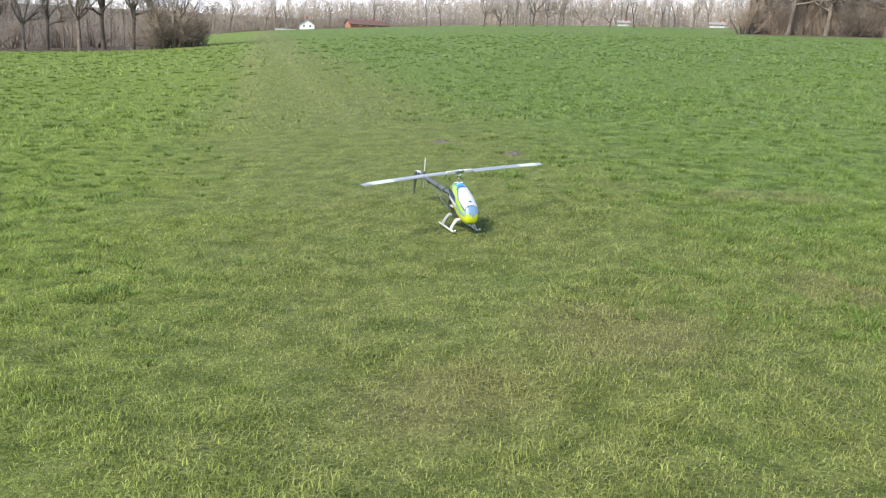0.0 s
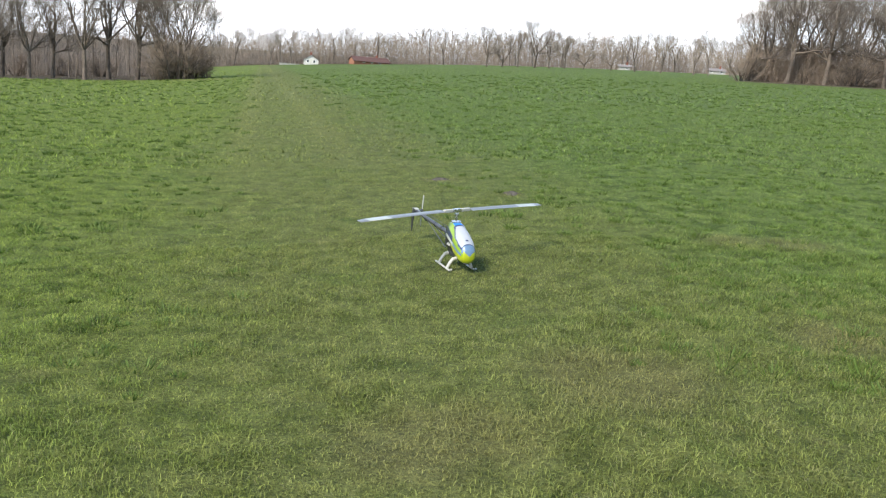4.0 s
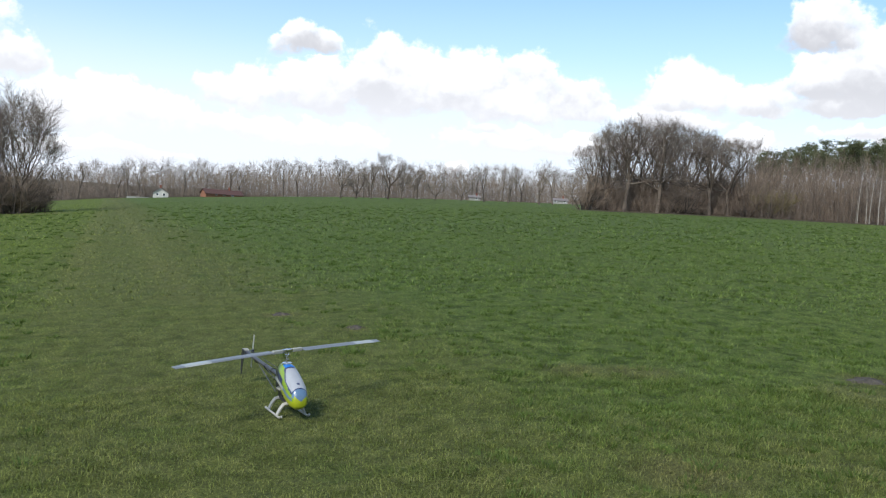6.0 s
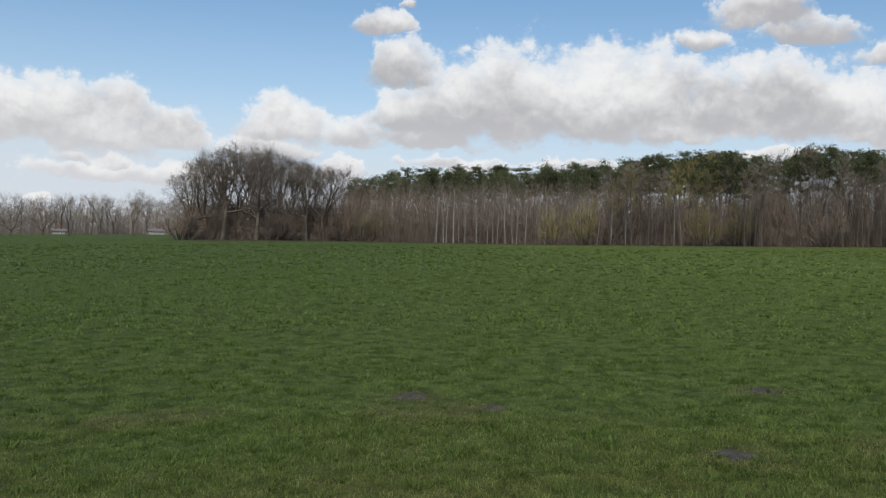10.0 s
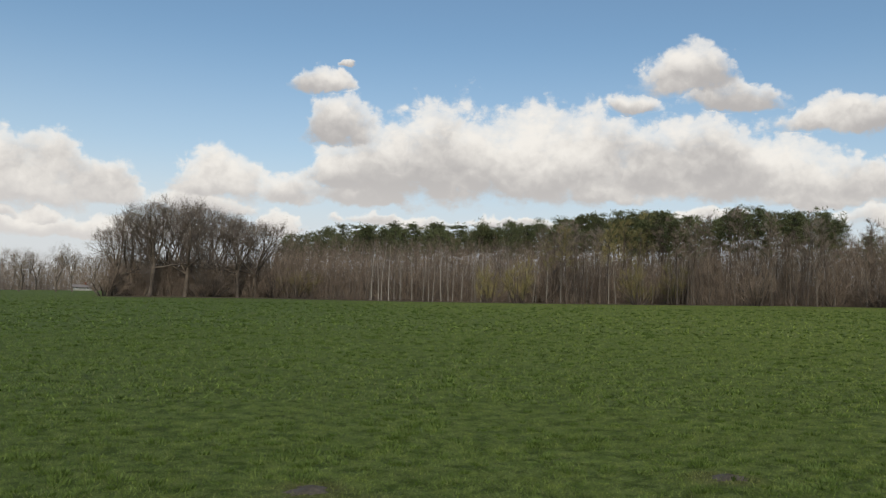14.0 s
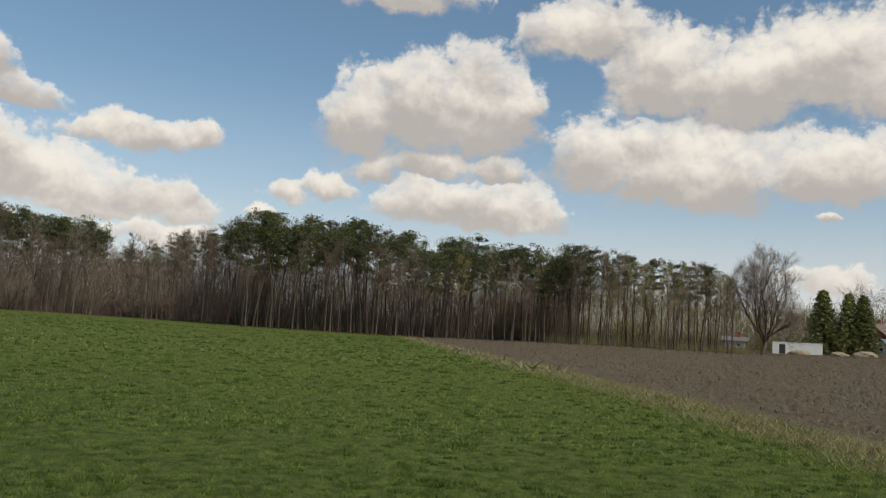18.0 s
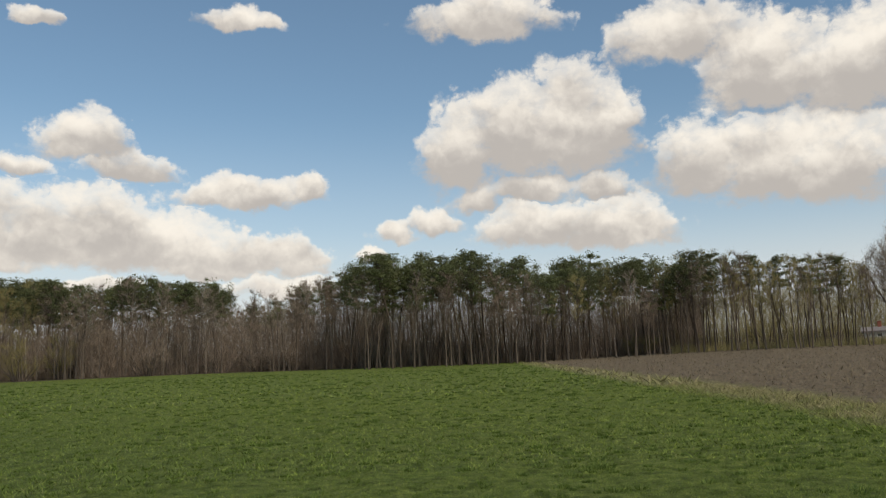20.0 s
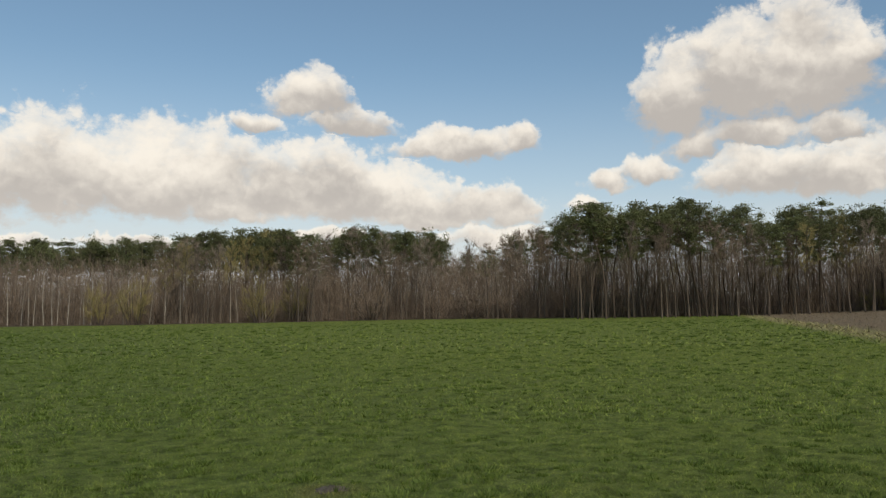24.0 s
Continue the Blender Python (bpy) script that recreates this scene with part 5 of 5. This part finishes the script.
    for ob in head:
        ob.matrix_basis = Matrix.Translation((0, 0, 0.425)) @ spin


build_helicopter()


# ---- mole hills and far buildings ----
SOIL = plain("bare_soil", (0.062, 0.052, 0.039), 0.95, vary=0.5, scale=8.0, bump=0.8)
SAND = plain("pale_sand_and_rubble", (0.34, 0.27, 0.18), 0.95, vary=0.35, scale=5.0, bump=0.6)
MASONRY = plain("pale_render", (0.50, 0.48, 0.43), 0.85, vary=0.08, scale=2.0)
WALL_WHITE = plain("white_lime_wash", (0.80, 0.79, 0.74), 0.85, vary=0.06, scale=2.0)
SLATE = plain("blue_grey_slate", (0.13, 0.15, 0.18), 0.7, vary=0.15, scale=4.0)
ROOF_BROWN = plain("brown_roof_tiles", (0.165, 0.125, 0.098), 0.85, vary=0.2, scale=3.0)
SHED = plain("weathered_pale_boards", (0.30, 0.29, 0.26), 0.9, vary=0.2, scale=2.0)
BRICK = plain("red_brick", (0.26, 0.085, 0.055), 0.9, vary=0.25, scale=4.0)
ROOF_GREY = plain("grey_roof_tiles", (0.17, 0.15, 0.14), 0.85, vary=0.2, scale=3.0)
ROOF_RED = plain("red_roof_tiles", (0.30, 0.075, 0.045), 0.85, vary=0.2, scale=3.0)
ORANGE = plain("orange_boards", (0.24, 0.105, 0.06), 0.8, vary=0.12, scale=3.0)
DARK_RED = plain("dark_red_roof", (0.085, 0.042, 0.034), 0.85, vary=0.2, scale=3.0)
WINDOW = plain("dark_window_glass", (0.03, 0.035, 0.04), 0.1, vary=0.1)
FRAME = plain("white_window_frame", (0.75, 0.75, 0.73), 0.6, vary=0.05)
DOOR = plain("dark_door", (0.04, 0.035, 0.03), 0.6, vary=0.15)


def build_mole_hills():
    rng = random.Random(5)
    for px, py, size in BARE:
        bm = bmesh.new()
        rings, around = 6, 18
        phase = [rng.uniform(0.45, 1.4) for _ in range(around)]
        top = bm.verts.new((0, 0, 0.024))
        last = None
        for i in range(1, rings + 1):
            f = i / rings
            row = []
            for k in range(around):
                t = 2 * math.pi * k / around
                r = size * f * phase[k]
                row.append(bm.verts.new((r * math.cos(t) * 1.1, r * math.sin(t), 0.026 * (1 - f * f) + rng.uniform(-0.009, 0.009) * (1.1 - f) - 0.016 * f)))
            for k in range(around):
                if last is None:
                    bm.faces.new((top, row[k], row[(k + 1) % around]))
                else:
                    bm.faces.new((last[k], row[k], row[(k + 1) % around], last[(k + 1) % around]))
            last = row
        me = bpy.data.meshes.new("mole_hill")
        bm.to_mesh(me)
        bm.free()
        me.materials.append(SOIL)
        me.polygons.foreach_set("use_smooth", [True] * len(me.polygons))
        ob = tagged(new("mole_hill", me), "low mole hill of bare grey-brown earth in the turf", "mole hill", "mole hills in the turf")
        ob.location = (px, py, float(turf_z(px, py)) + 0.008)


def window(parent, x, y, z, w, h):
    """A window in a wall that faces -y."""
    frame_ob = solid("window", slab((w, 0.12, h), (x, y, z), 0.01), FRAME, parent, "white-framed window")
    solid("pane", slab((w - 0.2, 0.04, h - 0.2), (x, y - 0.06, z), 0.0), WINDOW, frame_ob, "dark glass pane")


def roof_shape(length, depth, eave, ridge, over=0.35, thick=0.18):
    """A saddle roof with its ridge along x: two thick slopes."""
    bm = bmesh.new()
    half, hd = length / 2 + over, depth / 2 + over
    drop = (ridge - eave) * over / (depth / 2)
    for side in (-1, 1):
        pts = [(-half, side * hd, eave - drop), (half, side * hd, eave - drop), (half, 0, ridge), (-half, 0, ridge)]
        low = [bm.verts.new(p) for p in pts]
        up = [bm.verts.new((p[0], p[1], p[2] + thick)) for p in pts]
        bm.faces.new(low)
        bm.faces.new(up[::-1])
        for k in range(4):
            bm.faces.new((low[k], low[(k + 1) % 4], up[(k + 1) % 4], up[k]))
    return bm


def wall_shape(length, depth, eave, ridge):
    """Four walls with gables at both ends of x."""
    bm = bmesh.new()
    h, d = length / 2, depth / 2
    profile = [(-d, -0.4), (d, -0.4), (d, eave), (0, ridge), (-d, eave)]
    a = [bm.verts.new((-h, y, z)) for y, z in profile]
    c = [bm.verts.new((h, y, z)) for y, z in profile]
    bm.faces.new(a)
    bm.faces.new(c[::-1])
    for k in range(5):
        bm.faces.new((a[k], c[k], c[(k + 1) % 5], a[(k + 1) % 5]))
    return bm


def house(name, az, dist, length, depth, eave, ridge, turn, walls, roof, label, windows=(), gable_windows=(), door=None):
    thing = tagged(new(name), label, "house")
    x, y, z = at(az, dist)
    thing.matrix_basis = pose(x, y, z, 0, 0, az + turn)
    solid("wall", wall_shape(length, depth, eave, ridge), walls, thing)
    top = solid("roof", roof_shape(length, depth, eave, ridge + 0.02), roof, thing)
    solid("chimney", slab((0.5, 0.5, 1.2), (length * 0.2, 0.1, ridge + 0.4), 0.03), BRICK, top, "brick chimney")
    for wx, wz, w, h in windows:
        window(thing, wx, -depth / 2, wz, w, h)
    for wy, wz, w, h in gable_windows:
        frame_ob = solid("window", slab((0.12, w, h), (-length / 2, wy, wz), 0.01), FRAME, thing, "white-framed window")
        solid("pane", slab((0.04, w - 0.2, h - 0.2), (-length / 2 - 0.06, wy, wz), 0.0), WINDOW, frame_ob, "dark glass pane")
    if door:
        leaf = solid("door", slab((1.0, 0.1, 2.0), (door, -depth / 2, 0.9), 0.01), DOOR, thing, "dark door")
        solid("handle", slab((0.04, 0.06, 0.14), (door + 0.38, -depth / 2 - 0.07, 0.95), 0.01), STEEL, leaf)
    return thing


def garden_wall(az0, az1, dist, height, label, door=False, mat=None):
    """A straight wall between two bearings, with a coping."""
    a, c = Vector(at(az0, dist)), Vector(at(az1, dist))
    mid, along = (a + c) / 2, c - a
    thing = tagged(new("garden_wall"), label, "wall")
    thing.matrix_basis = Matrix.Translation(mid) @ Matrix.Rotation(math.atan2(along.y, along.x), 4, "Z")
    solid("wall", slab((along.length, 0.24, height + 0.6), (0, 0, height / 2 - 0.3), 0.02), mat or WALL_WHITE, thing)
    solid("coping", slab((along.length + 0.1, 0.34, 0.08), (0, 0, height + 0.044), 0.01), mat or WALL_WHITE, thing)
    if door:
        solid("door", slab((0.9, 0.3, height - 0.25), (-along.length * 0.30, 0, (height - 0.25) / 2), 0.01), DOOR, thing, "dark doorway")
    return thing


def spruce(az, dist, top, wide):
    def make():
        rng = random.Random(77)
        wood, crown = Shape(), Shape()
        wood.tube([Vector((0, 0, -0.2)), Vector((0, 0, 5)), Vector((0.05, 0, 10))], [0.2, 0.12, 0.02], 7)
        for k in range(170):
            f = (k / 170) ** 0.85
            z = 0.4 + 9.4 * f
            reach = 2.7 * (1 - f) ** 0.75 + 0.12
            a = k * 2.4 + rng.gauss(0, 0.2)
            tip = Vector((math.cos(a), math.sin(a), 0)) * reach * rng.uniform(0.75, 1.1)
            wood.tube([Vector((0, 0, z)), Vector((tip.x, tip.y, z - 0.25 * reach))], [0.03, 0.008], 3)
            for _ in range(34):
                g = rng.uniform(0.2, 1.05)
                q = Vector((tip.x * g, tip.y * g, z - 0.25 * reach * g)) + Vector((rng.gauss(0, .16), rng.gauss(0, .16), rng.gauss(-0.08, .1)))
                crown.leaf(q, rng.uniform(0.24, 0.5), rng)
        thing = new("spruce_tree")
        child("trunk", wood.mesh("trunk", BARK_PINE, True), thing)
        child("crown", crown.mesh("crown", SPRUCE), thing)
        return thing
    plant(("spruce",), az, dist, height_to(az, dist, top), "dense dark green conical spruce in a garden", "tree", "garden spruces", make, wide)


def earth_mound(az, dist, wide, high, label):
    bm = bmesh.new()
    bmesh.ops.create_icosphere(bm, subdivisions=4, radius=1.0)
    for v in bm.verts:
        bump = 1 + 0.22 * noise.noise(v.co * 2.1 + Vector((az, 0, 0))) + 0.10 * noise.noise(v.co * 6)
        v.co = Vector((v.co.x * wide / 2 * bump, v.co.y * wide / 3 * bump, max(-0.2, v.co.z) * high * bump))
    thing = new("earth_mound", bpy.data.meshes.new("earth_mound"))
    bm.to_mesh(thing.data)
    bm.free()
    thing.data.materials.append(SAND)
    thing.location = at(az, dist)
    thing.rotation_euler = (0, 0, radians(az))
    tagged(thing, label, "earth mound", "mounds beside the white wall")


def build_far_houses():
    # two farm buildings far to the north
    house("farm_house", 7.6, 286, 4.6, 4.6, 1.4, 2.9, 90, MASONRY, ROOF_GREY, "small white farmhouse with a grey roof", gable_windows=((-1.0, 1.0, 0.8, 0.9), (1.0, 1.0, 0.8, 0.9)))
    garden_wall(8.3, 9.6, 286, 0.35, "low grey board fence beside the small farmhouse", False, SHED)
    house("barn", 3.9, 289, 12.5, 4.2, 0.9, 2.1, 24, ORANGE, DARK_RED, "long orange barn with a dark red roof", windows=((-2.8, 0.7, 0.8, 0.6), (0, 0.7, 0.8, 0.6), (2.8, 0.7, 0.8, 0.6)))
    house("white_shed", -18.0, 288, 5.0, 3.4, 1.0, 1.6, 0, SHED, ROOF_GREY, "low pale shed glimpsed between far trees", windows=((-1.5, 0.8, 0.9, 0.7), (1.5, 0.8, 0.9, 0.7)))
    house("white_shed", -12.4, 288, 3.6, 3.0, 1.0, 1.5, 0, SHED, ROOF_GREY, "tiny pale shed glimpsed between far trees", windows=((0.8, 0.6, 0.7, 0.6),))
    # the farmstead to the south-east
    garden_wall(-106.9, -109.7, 150, 1.75, "long white rendered garden wall with a dark doorway", True)
    for az, top, wide in ((-109.75, 5.75, 1.35), (-111.15, 5.6, 1.15), (-111.95, 5.5, 1.25)):
        spruce(az, 162, top, wide)
    house("brick_house", -112.7, 176, 6.5, 6.0, 3.0, 5.6, 70, BRICK, ROOF_BROWN, "red brick house with a brown saddle roof", windows=((-1.6, 1.6, 1.0, 1.2), (1.6, 1.6, 1.0, 1.2)),
          gable_windows=((-1.4, 1.5, 1.0, 1.2), (1.4, 1.5, 1.0, 1.2), (0.0, 3.6, 0.9, 1.0)), door=0.0)
    house("brick_house", -115.6, 184, 7.5, 6.0, 2.4, 4.4, 10, BRICK, ROOF_RED, "low brick house with a bright red roof", windows=((-2, 1.2, 1.2, 1.0), (2, 1.2, 1.2, 1.0)))
    house("porch", -113.2, 170, 3.6, 2.4, 1.6, 2.7, 60, MASONRY, SLATE, "small porch with a slate-grey roof", gable_windows=((0.0, 1.0, 0.8, 0.9),))
    house("garden_shed", -104.7, 142, 3.0, 2.6, 1.6, 2.1, 0, MASONRY, ROOF_GREY, "pale garden shed behind bare trees", windows=((0.5, 1.0, 0.7, 0.6),))
    for az, wide, high in ((-108.4, 3.2, 0.7), (-110.6, 2.6, 0.6), (-112.0, 3.4, 0.8), (-113.6, 3.0, 0.6)):
        earth_mound(az, 147, wide, high, "low heap of pale sand and rubble on the field's edge")


build_mole_hills()
build_far_houses()
